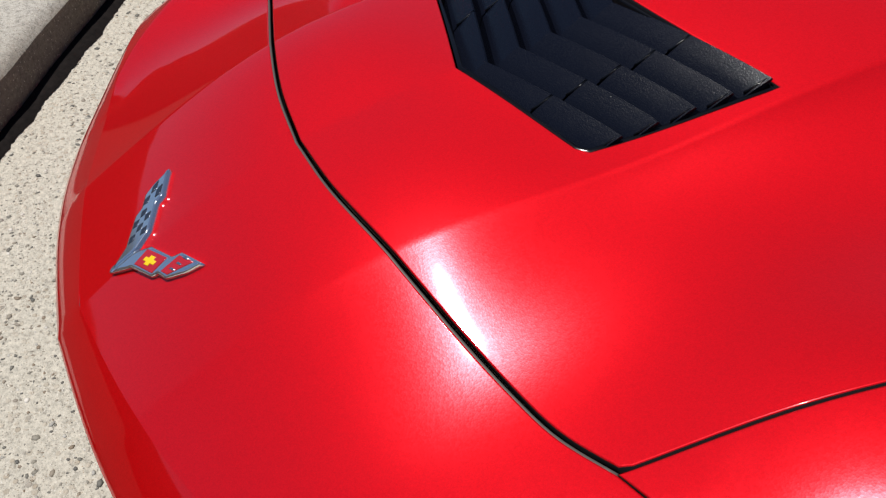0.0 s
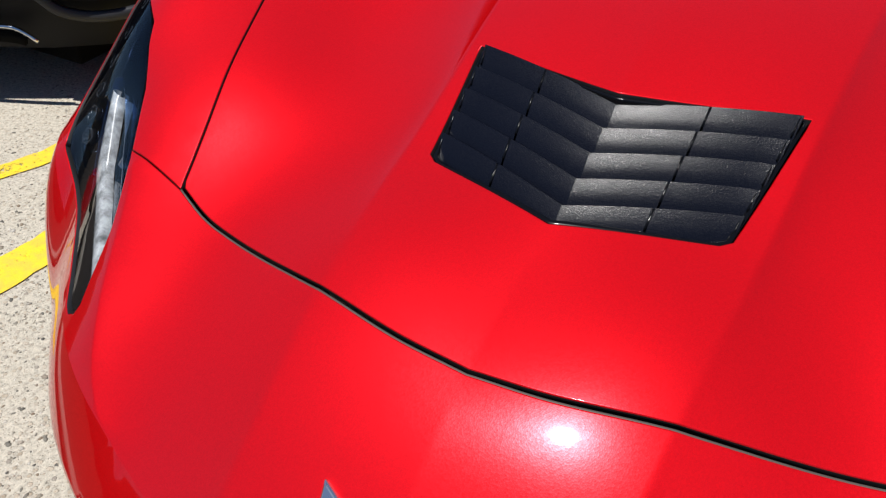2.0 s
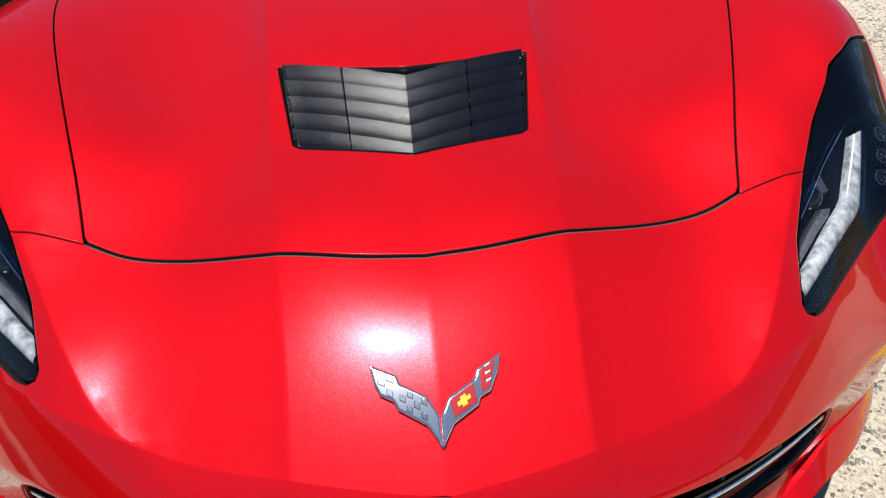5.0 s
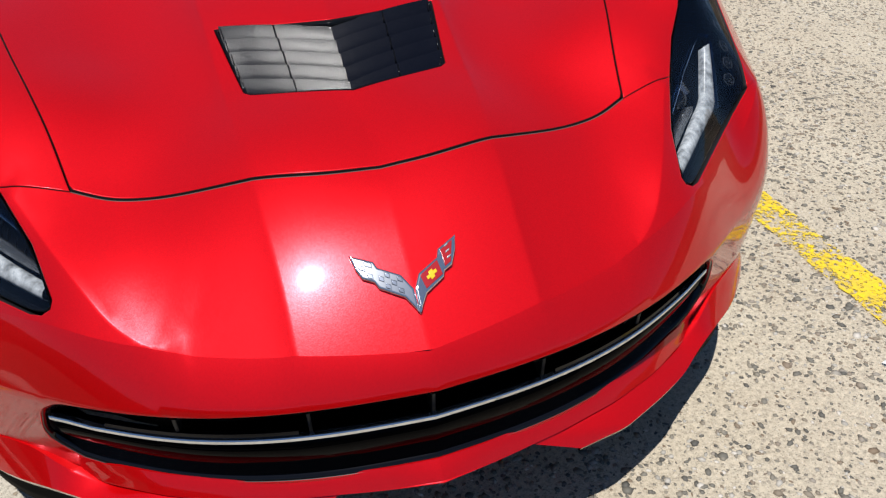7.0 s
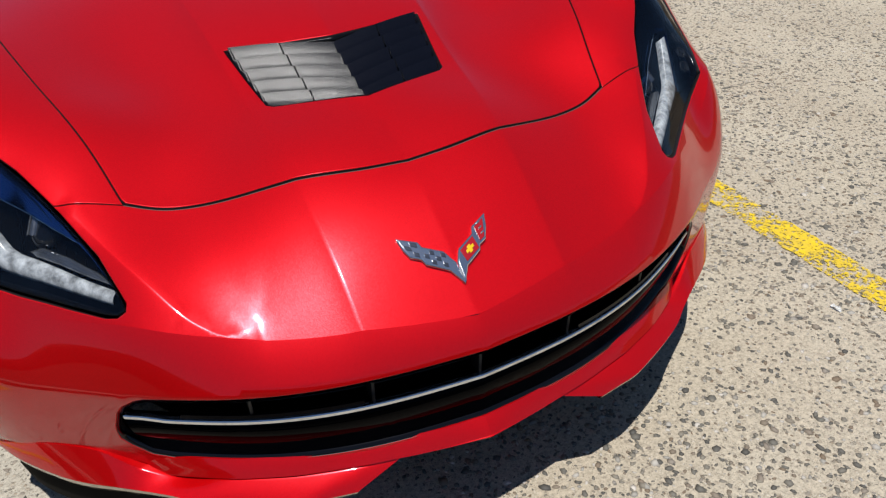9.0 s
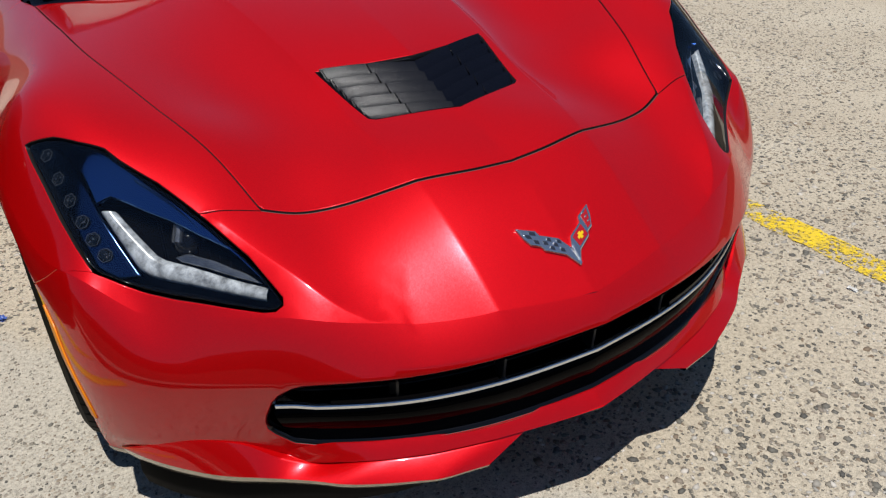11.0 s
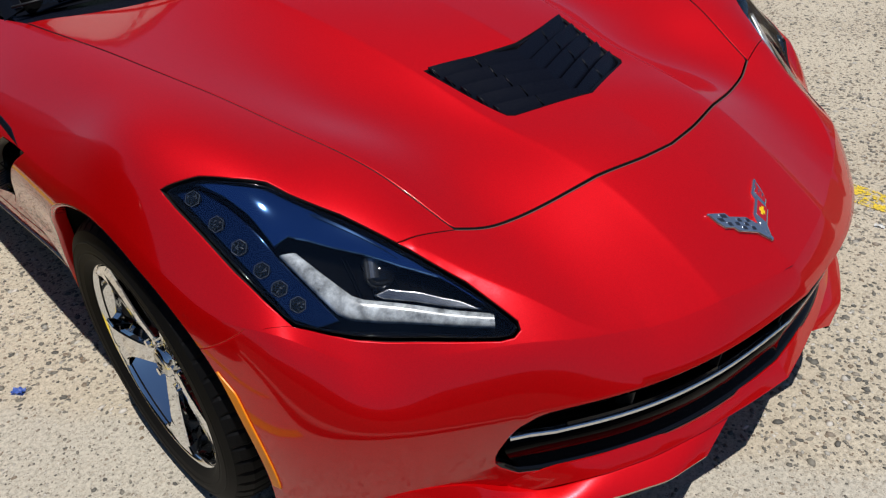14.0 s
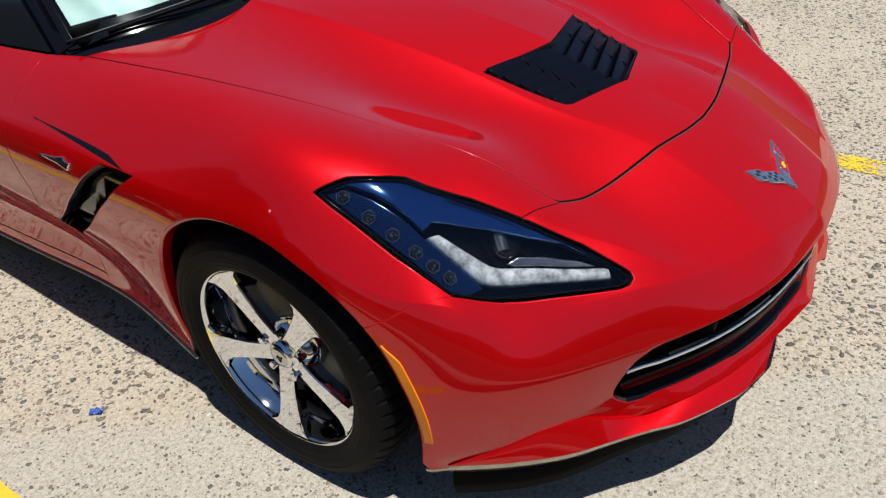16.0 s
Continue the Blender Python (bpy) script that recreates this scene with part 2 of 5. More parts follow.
# ---------- shape of the car's skin ----------
def hermite(ts, vs, t):
    """Smooth curve through vs (N, ...) at the knots ts, at the places t."""
    ts, vs, t = np.asarray(ts, float), np.asarray(vs, float), np.asarray(t, float)
    d = np.diff(vs, axis=0) / np.diff(ts).reshape((-1,) + (1,) * (vs.ndim - 1))
    h = np.diff(ts).reshape((-1,) + (1,) * (vs.ndim - 1))
    m = np.concatenate([d[:1], (d[:-1] * h[1:] + d[1:] * h[:-1]) / (h[1:] + h[:-1]), d[-1:]])
    i = np.clip(np.searchsorted(ts, t, side="right") - 1, 0, len(ts) - 2)
    w = (ts[i + 1] - ts[i])
    u = np.clip((t - ts[i]) / w, -0.6, 1.6)
    sh = u.shape + (1,) * (vs.ndim - 1)
    u, w = u.reshape(sh), w.reshape(sh)
    return ((2 * u**3 - 3 * u**2 + 1) * vs[i] + (u**3 - 2 * u**2 + u) * w * m[i]
            + (3 * u**2 - 2 * u**3) * vs[i + 1] + (u**3 - u**2) * w * m[i + 1])


# heights of the upper skin: one row for each distance from the middle, along the car from the nose
TOP_X = np.array([0.0, 0.2, 0.4, 0.52, 0.64, 0.75, 0.84, 0.92])
TOP_Y = np.array([0.0, 0.14, 0.3, 0.46, 0.62, 0.8, 1.1, 1.5, 2.2, 3.4, 4.4])
TOP_Z = np.array([
    [0.4492, 0.5518, 0.6526, 0.7074, 0.7512, 0.8032, 0.8578, 0.9040, 0.9290, 0.9790, 0.8990],
    [0.4326, 0.5340, 0.6373, 0.7000, 0.7220, 0.7747, 0.8437, 0.8910, 0.8950, 0.9750, 0.8960],
    [0.4021, 0.4966, 0.6007, 0.6614, 0.7197, 0.7524, 0.8204, 0.8750, 0.8820, 0.9700, 0.8890],
    [0.3709, 0.4741, 0.5904, 0.6745, 0.7507, 0.7842, 0.8353, 0.8700, 0.8920, 0.9690, 0.8850],
    [0.3324, 0.4238, 0.5067, 0.6522, 0.7610, 0.8182, 0.8547, 0.8670, 0.8900, 0.9630, 0.8760],
    [0.2892, 0.3870, 0.4320, 0.5767, 0.7404, 0.8298, 0.8505, 0.8440, 0.8500, 0.9380, 0.8470],
    [0.2698, 0.3616, 0.4541, 0.5711, 0.6638, 0.7831, 0.7932, 0.7850, 0.7790, 0.8880, 0.8000],
    [0.2505, 0.3446, 0.4595, 0.4759, 0.5595, 0.6631, 0.7013, 0.7040, 0.6960, 0.8280, 0.7480],
])


def bend(ts):
    """Second derivatives of the natural cubic spline through values at ts, as a matrix."""
    n, h = len(ts), np.diff(ts)
    a, b = np.zeros((n, n)), np.zeros((n, n))
    a[0, 0] = a[-1, -1] = 1
    for i in range(1, n - 1):
        a[i, i - 1 : i + 2] = h[i - 1], 2 * (h[i - 1] + h[i]), h[i]
        b[i, i - 1 : i + 2] = 6 / h[i - 1], -6 / h[i - 1] - 6 / h[i], 6 / h[i]
    return np.linalg.solve(a, b)


def weights(ts, m, t):
    """Weights of the spline's values at the places t."""
    i = np.clip(np.searchsorted(ts, t, side="right") - 1, 0, len(ts) - 2)
    h = (ts[i + 1] - ts[i])[:, None]
    u, v = (t - ts[i])[:, None], (ts[i + 1] - t)[:, None]
    one = np.eye(len(ts))
    return (v**3 / (6 * h) - h * v / 6) * m[i] + (u**3 / (6 * h) - h * u / 6) * m[i + 1] + v / h * one[i] + u / h * one[i + 1]


BEND_X, BEND_Y = bend(TOP_X), bend(TOP_Y)


def bulge_x(y):
    """Half width of the raised middle of the hood."""
    return hermite([0.0, 0.2, 0.32, 0.6, 0.8, 1.05, 1.3, 2.2], [0.19, 0.191, 0.198, 0.222, 0.236, 0.257, 0.278, 0.30], y)


# the ridge that leaves the nose and runs up inside the headlight
RIDGE = [(0.3294, 0.1626), (0.3649, 0.1761), (0.4024, 0.1936), (0.4428, 0.2303), (0.4795, 0.2868), (0.5216, 0.3627), (0.5641, 0.4464), (0.5922, 0.4804)]
RIDGE_LINE = hermite(np.linspace(0, 1, len(RIDGE)), RIDGE, np.linspace(0, 1, 80))


def top_z(x, y):
    x, y = np.broadcast_arrays(np.abs(np.asarray(x, float)), np.asarray(y, float))
    xr, yr = x.ravel(), y.ravel()
    z = ((weights(TOP_X, BEND_X, xr) @ TOP_Z) * weights(TOP_Y, BEND_Y, yr)).sum(1)
    off = xr - bulge_x(yr)
    rise = np.clip((yr - 0.45) / 0.2, 0, 1)
    sink = np.exp(-(((yr - 0.42) / 0.13) ** 2))
    z = z + (0.006 - 0.003 * sink + 0.006 * rise * rise * (3 - 2 * rise)) * np.exp(-np.abs(off) / np.where(off > 0, 0.032, 0.13))
    near_ = (yr < 0.7) & (xr > 0.15)
    if near_.any():
        d = np.sqrt((xr[near_, None] - RIDGE_LINE[:, 0]) ** 2 + (yr[near_, None] - RIDGE_LINE[:, 1]) ** 2)
        k = d.argmin(1)
        z[near_] += 0.012 * np.sin(np.pi * np.clip(k / 79, 0.02, 0.98)) ** 0.7 * np.exp(-d.min(1) / 0.042)
    return z.reshape(x.shape)


def top(p):
    """Upper skin: plan (x, y) to the place in space."""
    p = np.asarray(p, float)
    return np.stack([p[..., 0], p[..., 1], top_z(p[..., 0], p[..., 1])], -1)


# the face and flank: four lines round the car, from the nose's middle to the door
SEAM = [(0, 0.0807), (0.1988, 0.1192), (0.375, 0.1797), (0.5213, 0.254), (0.6931, 0.3995), (0.8031, 0.4933), (.868, .62), (.9, .95), (.9, 1.3), (.893, 1.65), (.885, 2.1), (.92, 3.4), (.87, 4.2), (.55, 4.42)]
BELT = [(0, .045, .461), (.2, .067, .461), (.38, .119, .46), (.555, .215, .457), (.716, .347, .443), (.85, .472, .466), (.9, .64, .478),
        (.922, .95, .52), (.897, 1.3, .51), (.896, 1.65, .487), (.888, 2.1, .49), (.935, 3.4, .54), (.88, 4.2, .56), (.56, 4.44, .56)]
LOW = [(0, .07, .282), (.2, .095, .279), (.38, .155, .277), (.55, .252, .277), (.73, .37, .282), (.855, .5, .29), (.89, .62, .29),
       (.913, .95, .3), (.888, 1.3, .3), (.818, 1.65, .31), (.806, 2.1, .31), (.88, 3.4, .3), (.86, 4.15, .32), (.55, 4.38, .33)]
FOOT = [(0, .042, .258), (.2, .084, .253), (.38, .158, .235), (.56, .252, .2), (.73, .392, .2), (.845, .522, .202), (.876, .58, .205),
        (.9, .95, .19), (.872, 1.3, .165), (.803, 1.65, .15), (.792, 2.1, .14), (.86, 3.4, .16), (.84, 4.1, .25), (.52, 4.3, .25)]
STEP = np.concatenate([[0], np.cumsum(np.linalg.norm(np.diff(np.array(BELT), axis=0), axis=1))])
BEND_S = bend(STEP)


def round_line(line, s):
    """A line round the car at the ways s, with an even bend."""
    s = np.asarray(s, float)
    return (weights(STEP, BEND_S, s.ravel()) @ np.array(line, float)).reshape(s.shape + (len(line[0]),))


def flank(p):
    """Face and flank: (way round, drop from the seam 0 to 3) to the place in space."""
    p = np.asarray(p, float)
    s, w = np.abs(p[..., 0]).ravel(), p[..., 1].ravel()
    a = top(round_line(SEAM, s))
    seam2 = round_line(SEAM, s)
    b, c, d = (round_line(k, s) for k in (BELT, LOW, FOOT))
    # the slope with which the upper skin arrives at the seam
    along = round_line(SEAM, s + 0.004) - round_line(SEAM, s - 0.004)
    out2 = np.stack([along[:, 1], -along[:, 0]], -1)
    out2 /= np.linalg.norm(out2, axis=1, keepdims=True) + 1e-9
    fall = top(seam2 + 0.004 * out2) - top(seam2 - 0.004 * out2)
    fall /= np.linalg.norm(fall, axis=1, keepdims=True)
    drop = np.linalg.norm(b - a, axis=1, keepdims=True)
    soft = np.clip((s - 0.44) / 0.2, 0, 1)[:, None]
    # the corner below the headlight falls away more steeply
    hold = soft * (0.55 + 0.3 * np.clip((s - 1.05) / 0.25, 0, 1))[:, None]
    bow = 0.014 * np.concatenate([out2, 0 * out2[:, :1]], 1)
    m0 = (b - a + bow) * (1 - hold) + fall * drop * hold
    # a tight fold along the belt in front, where the face turns upright; it fades out round the corner
    ease = 0.35 * soft + 0.65 * np.clip((s - 0.62) / 0.3, 0, 1)[:, None]
    # below the door the flank folds inwards again
    ease = ease * (1 - np.clip((s - STEP[8] - 0.1) / 0.15, 0, 1))[:, None]
    m1 = (c - a) / 2 * ease + (b - a - bow * (1 - soft)) * (1 - ease)
    m1b = (c - a) / 2 * ease + (c - b) * (1 - ease)
    m2 = (d - b) / 2
    m3 = d - c
    k, u = np.clip(np.floor(w), 0, 2).astype(int), None
    u = (w - k)[:, None]
    p0 = np.where((k == 0)[:, None], a, np.where((k == 1)[:, None], b, c))
    p1 = np.where((k == 0)[:, None], b, np.where((k == 1)[:, None], c, d))
    t0 = np.where((k == 0)[:, None], m0, np.where((k == 1)[:, None], m1b, m2))
    t1 = np.where((k == 0)[:, None], m1, np.where((k == 1)[:, None], m2, m3))
    q = ((2 * u**3 - 3 * u**2 + 1) * p0 + (u**3 - 2 * u**2 + u) * t0 + (3 * u**2 - 2 * u**3) * p1 + (u**3 - u**2) * t1)
    q[:, 0] *= np.where(p[..., 0].ravel() < 0, -1, 1)
    return q.reshape(p.shape[:-1] + (3,))


# ---------- building helpers ----------
from mathutils.geometry import delaunay_2d_cdt


def thing(name, label, category, at=(0, 0, 0), group="", kind=""):
    ob = new(name)
    ob.empty_display_size = 0.1
    ob.location = at
    return tagged(ob, label, category, group, kind)


def mesh_ob(name, verts, faces, mat, parent=None, label="", smooth=True, normals=None):
    me = bpy.data.meshes.new(name)
    me.from_pydata([tuple(map(float, v)) for v in verts], [], [tuple(map(int, f)) for f in faces])
    me.materials.append(mat)
    if smooth:
        me.polygons.foreach_set("use_smooth", [True] * len(me.polygons))
    if normals is not None:
        me.normals_split_custom_set_from_vertices([tuple(map(float, n)) for n in normals])
    me.update()
    ob = new(name, me)
    if parent is not None:
        ob.parent = parent
    if label:
        ob["label"] = label
    return ob


def part(name, bm, material, parent, label="", smooth=False):
    me = bpy.data.meshes.new(name)
    bmesh.ops.recalc_face_normals(bm, faces=bm.faces)
    bm.to_mesh(me)
    bm.free()
    me.materials.append(material)
    if smooth:
        me.polygons.foreach_set("use_smooth", [True] * len(me.polygons))
    ob = new(name, me)
    if parent is not None:
        ob.parent = parent
    if label:
        ob["label"] = label
    return ob


def add_box(bm, size, m, bevel=0.0):
    r = bmesh.ops.create_cube(bm, size=1.0, matrix=m @ Matrix.Diagonal((*size, 1)))
    if bevel:
        edges = list({e for v in r["verts"] for e in v.link_edges})
        bmesh.ops.bevel(bm, geom=edges, offset=bevel, segments=2, affect="EDGES", profile=0.5)


def area2(poly):
    x, y = np.array(poly).T
    return 0.5 * np.sum(x * np.roll(y, -1) - y * np.roll(x, -1))


def resample(poly, step, closed=True):
    pts = np.array(poly, float)
    out = []
    n = len(pts)
    for i in range(n if closed else n - 1):
        a, b = pts[i], pts[(i + 1) % n]
        k = max(1, int(np.ceil(np.linalg.norm(b - a) / step)))
        out += [a + (b - a) * j / k for j in range(k)]
    if not closed:
        out.append(pts[-1])
    return np.array(out)


def inset(poly, d):
    """A counter-clockwise ring moved inwards by d."""
    p = np.array(poly, float)
    e1, e2 = p - np.roll(p, 1, 0), np.roll(p, -1, 0) - p
    n1 = np.stack([-e1[:, 1], e1[:, 0]], 1) / (np.linalg.norm(e1, axis=1, keepdims=True) + 1e-12)
    n2 = np.stack([-e2[:, 1], e2[:, 0]], 1) / (np.linalg.norm(e2, axis=1, keepdims=True) + 1e-12)
    n = n1 + n2
    n /= np.maximum((n * n1).sum(1, keepdims=True), 0.9)
    return p + d * n


def rounded(poly, times=2, keep=0.25):
    p = np.array(poly, float)
    for _ in range(times):
        q = np.roll(p, -1, 0)
        p = np.stack([p * (1 - keep) + q * keep, p * keep + q * (1 - keep)], 1).reshape(-1, 2)
    return p


def inside(pts, poly):
    pts, poly = np.atleast_2d(pts), np.array(poly)
    x, y = pts[:, 0:1], pts[:, 1:2]
    a, b = poly, np.roll(poly, -1, 0)
    cross = (a[:, 1] > y) != (b[:, 1] > y)
    xs = a[:, 0] + (y - a[:, 1]) * (b[:, 0] - a[:, 0]) / (b[:, 1] - a[:, 1] + 1e-15)
    return (np.sum(cross & (x < xs), axis=1) % 2) == 1


def near(pts, poly, d):
    """Whether each point lies nearer than d to the ring."""
    a, b = np.array(poly), np.roll(np.array(poly), -1, 0)
    ab = b - a
    ap = pts[:, None] - a[None]
    u = np.clip((ap * ab).sum(-1) / ((ab * ab).sum(-1) + 1e-15), 0, 1)
    return (np.linalg.norm(ap - u[..., None] * ab, axis=-1).min(1)) < d


def skin_normals(surf, p, sign):
    e = 0.003
    du = surf(p + (e, 0)) - surf(p - (e, 0))
    dv = surf(p + (0, e)) - surf(p - (0, e))
    n = np.cross(du, dv) * sign
    return n / (np.linalg.norm(n, axis=-1, keepdims=True) + 1e-12)


def panel(name, surf, outline, mat, parent, holes=(), sign=1, step=0.018, gap=0.0025, lip=0.022, depth=0.0, creases=(), label="", edge=0.0018, flush=None):
    """A sheet of the skin inside an outline, with holes, softly turned edges and a flange behind them."""
    outline = np.array(outline, float)
    if area2(outline) < 0:
        outline = outline[::-1]
    rings = [(resample(outline, step * 0.7), 1)]
    for h in holes:
        h = np.array(h, float)
        rings.append((resample(h[::-1] if area2(h) > 0 else h, step * 0.7), 1))
    outer, main = [], []
    for r, _ in rings:
        k = np.ones((len(r), 1)) if flush is None else 1.0 - flush(r).astype(float)[:, None]
        g = gap(r)[:, None] if callable(gap) else gap
        outer.append(r + (inset(r, g) - r) * k)
        main.append(r + (inset(r, g + edge) - r) * k)
    lo, hi = main[0].min(0), main[0].max(0)
    gx, gy = np.meshgrid(np.arange(lo[0], hi[0], step), np.arange(lo[1], hi[1], step))
    gx = gx + (np.arange(gx.shape[0])[:, None] % 2) * step * 0.5
    grid = np.stack([gx.ravel(), gy.ravel()], 1)
    keep = inside(grid, main[0])
    for h in main[1:]:
        keep &= ~inside(grid, h)
    grid = grid[keep]
    for r in main:
        if len(grid):
            grid = grid[~near(grid, r, step * 0.45)]
    pts, edges = [], []
    for r in main:
        k = len(pts)
        pts += [tuple(q) for q in r]
        edges += [(k + i, k + (i + 1) % len(r)) for i in range(len(r))]
    for c in creases:
        c = resample(c, step * 0.7, closed=False)
        ok = inside(c, main[0])
        for h in main[1:]:
            ok &= ~inside(c, h)
        for r in main:
            ok &= ~near(c, r, step * 0.2)
        if len(grid):
            d = np.linalg.norm(grid[:, None] - c[None][:, ok], axis=-1).min(1) if ok.any() else np.full(len(grid), 9.0)
            grid = grid[d > step * 0.3]
        last = None
        for q, o in zip(c, ok):
            if o:
                pts.append(tuple(q))
                if last is not None:
                    edges.append((last, len(pts) - 1))
                last = len(pts) - 1
            else:
                last = None
    pts += [tuple(q) for q in grid]
    v2, _, tris, _, _, _ = delaunay_2d_cdt([Vector(q) for q in pts], edges, [], 0, 1e-6)
    v2 = np.array([tuple(q) for q in v2])
    tris = np.array([t for t in tris if len(t) == 3])
    mid = v2[tris].mean(1)
    keep = inside(mid, main[0])
    for h in main[1:]:
        keep &= ~inside(mid, h)
    tris = tris[keep]
    n = skin_normals(surf, v2, sign)
    verts = [surf(v2) - n * depth]
    norms = [n]
    faces = [tuple(t if sign > 0 else t[::-1]) for t in tris]
    base = len(v2)
    rims = []
    for r, o in zip(main, outer):
        ro = surf(r)
        nn = skin_normals(surf, r, sign)
        po = surf(o)
        out = po - ro
        length = np.linalg.norm(out, axis=1, keepdims=True)
        out = np.where(length > 1e-6, out / (length + 1e-12), nn)
        rings3 = [(ro - nn * depth, nn), (po - nn * (depth + edge * 0.45), nn * 0.5 + out * 0.87), (po - nn * (depth + lip), out)]
        m = len(r)
        for ps, ns in rings3:
            verts.append(ps)
            norms.append(ns)
        for k in range(2):
            a, b = base + k * m, base + (k + 1) * m
            for i in range(m):
                j = (i + 1) % m
                f = (a + i, b + i, b + j, a + j)
                if k:
                    rims.append(len(faces))
                faces.append(f if sign > 0 else f[::-1])
        base += 3 * m
    ob = mesh_ob(name, np.concatenate(verts), faces, mat, parent, label, True, np.concatenate(norms))
    # flanges of red panels are coloured black for the shade in the gaps
    if mat is RED:
        ob.data.materials.append(BLACK_TRIM)
        for i in rims:
            ob.data.polygons[i].material_index = 1
    return ob


V_UNIT = 0.12


def side(p):
    """Face and flank in metres: (way round, drop)."""
    p = np.asarray(p, float)
    return flank(np.stack([p[..., 0], p[..., 1] / V_UNIT], -1))


_gs, _gv = np.meshgrid(np.arange(0, 2.7, 0.01), np.arange(0, 3 * V_UNIT + 1e-6, 0.006))
_gp = np.stack([_gs.ravel(), _gv.ravel()], 1)
_gq = side(_gp)


def unside(point):
    """Where on the face and flank a place in space lies: (way round, drop)."""
    q = np.array(point, float)
    mirror = q[0] < 0
    q[0] = abs(q[0])
    p = _gp[np.argmin(((_gq - q) ** 2).sum(1))].copy()
    for _ in range(6):
        e = 1e-3
        j = np.stack([(side(p + (e, 0)) - side(p - (e, 0))) / (2 * e), (side(p + (0, e)) - side(p - (0, e))) / (2 * e)], 1)
        stepv = np.linalg.lstsq(j, q - side(p), rcond=None)[0]
        p = p + np.clip(stepv, -0.02, 0.02)
    p[1] = np.clip(p[1], 0, 3 * V_UNIT)
    if mirror:
        p[0] = -p[0]
    return p


def curve(points, n, closed=False):
    """A smooth row of n places through a few."""
    p = np.array(points, float)
    t = np.concatenate([[0], np.cumsum(np.linalg.norm(np.diff(p, axis=0), axis=1))])
    return hermite(t, p, np.linspace(0, t[-1], n))


def flip(poly):
    """The same ring on the other flank."""
    return np.array(poly) * (-1, 1)


def ribbon(name, rows, mat, parent, label="", closed=False, smooth=True):
    """A sheet between rows of places, all of one length."""
    rows = [np.array(r) for r in rows]
    n = len(rows[0])
    faces = []
    for k in range(len(rows) - 1):
        for i in range(n if closed else n - 1):
            j = (i + 1) % n
            faces.append((k * n + i, k * n + j, (k + 1) * n + j, (k + 1) * n + i))
    return mesh_ob(name, np.concatenate(rows), faces, mat, parent, label, smooth)


def sweep(name, path, profile, mat, parent, label="", up=(0, 0, 1), smooth=True):
    """A closed profile (across, up) drawn along a row of places, with capped ends."""
    path = np.array(path, float)
    t = np.gradient(path, axis=0)
    t /= np.linalg.norm(t, axis=1, keepdims=True)
    up = np.array(up, float)
    ups = np.broadcast_to(up, path.shape)
    a = np.cross(t, ups)
    a /= np.linalg.norm(a, axis=1, keepdims=True)
    u = np.cross(a, t)
    n = len(profile)
    verts = np.concatenate([[path[i] + a[i] * x + u[i] * z for x, z in profile] for i in range(len(path))])
    faces = []
    for i in range(len(path) - 1):
        for k in range(n):
            m = (k + 1) % n
            faces.append((i * n + k, i * n + m, (i + 1) * n + m, (i + 1) * n + k))
    faces += [tuple(range(n))[::-1], tuple(range((len(path) - 1) * n, len(path) * n))]
    bm = bmesh.new()
    vs = [bm.verts.new(v) for v in verts]
    for f in faces:
        bm.faces.new([vs[i] for i in f])
    ob = part(name, bm, mat, parent, label, smooth)
    return ob


def lathe(name, profile, n, mat, parent, label="", axis="x", smooth=True):
    """A profile of (radius, along) turned round the x axis."""
    verts, faces = [], []
    for i in range(n):
        a = 2 * math.pi * i / n
        for r, h in profile:
            verts.append((h, r * math.cos(a), r * math.sin(a)))
    m = len(profile)
    for i in range(n):
        j = (i + 1) % n
        for k in range(m - 1):
            faces.append((i * m + k, i * m + k + 1, j * m + k + 1, j * m + k))
    return mesh_ob(name, verts, faces, mat, parent, label, smooth)


def prism(name, poly3, depth_vec, mat, parent, label="", bevel=0.0, smooth=False):
    """A flat polygon in space given thickness."""
    bm = bmesh.new()
    p = np.array(poly3, float)
    d = np.array(depth_vec, float)
    a = [bm.verts.new(v) for v in p]
    b = [bm.verts.new(v + d) for v in p]
    n = len(a)
    bm.faces.new(a)
    bm.faces.new(b[::-1])
    for i in range(n):
        j = (i + 1) % n
        bm.faces.new((a[j], a[i], b[i], b[j]))
    if bevel:
        bmesh.ops.bevel(bm, geom=list(bm.edges), offset=bevel, segments=1, affect="EDGES")
    return part(name, bm, mat, parent, label, smooth)


def plate(name, surf, poly, thick, raise_by, mat, parent, label="", sign=1, step=0.01):
    """A thin plate that follows the skin, raised from it."""
    return panel(name, surf, poly, mat, parent, sign=sign, step=step, gap=0.0, lip=thick, depth=-raise_by, edge=min(0.0015, thick * 0.4), label=label)


# ---------- ground, kerb and marks ----------
def kerb_y(x):
    return -0.0507 - 0.594 * (x + 1.132)


KDIR, KNOR = np.array([-0.860, 0.511]), np.array([0.511, 0.860])
K0 = np.array([-1.132, -0.0507])


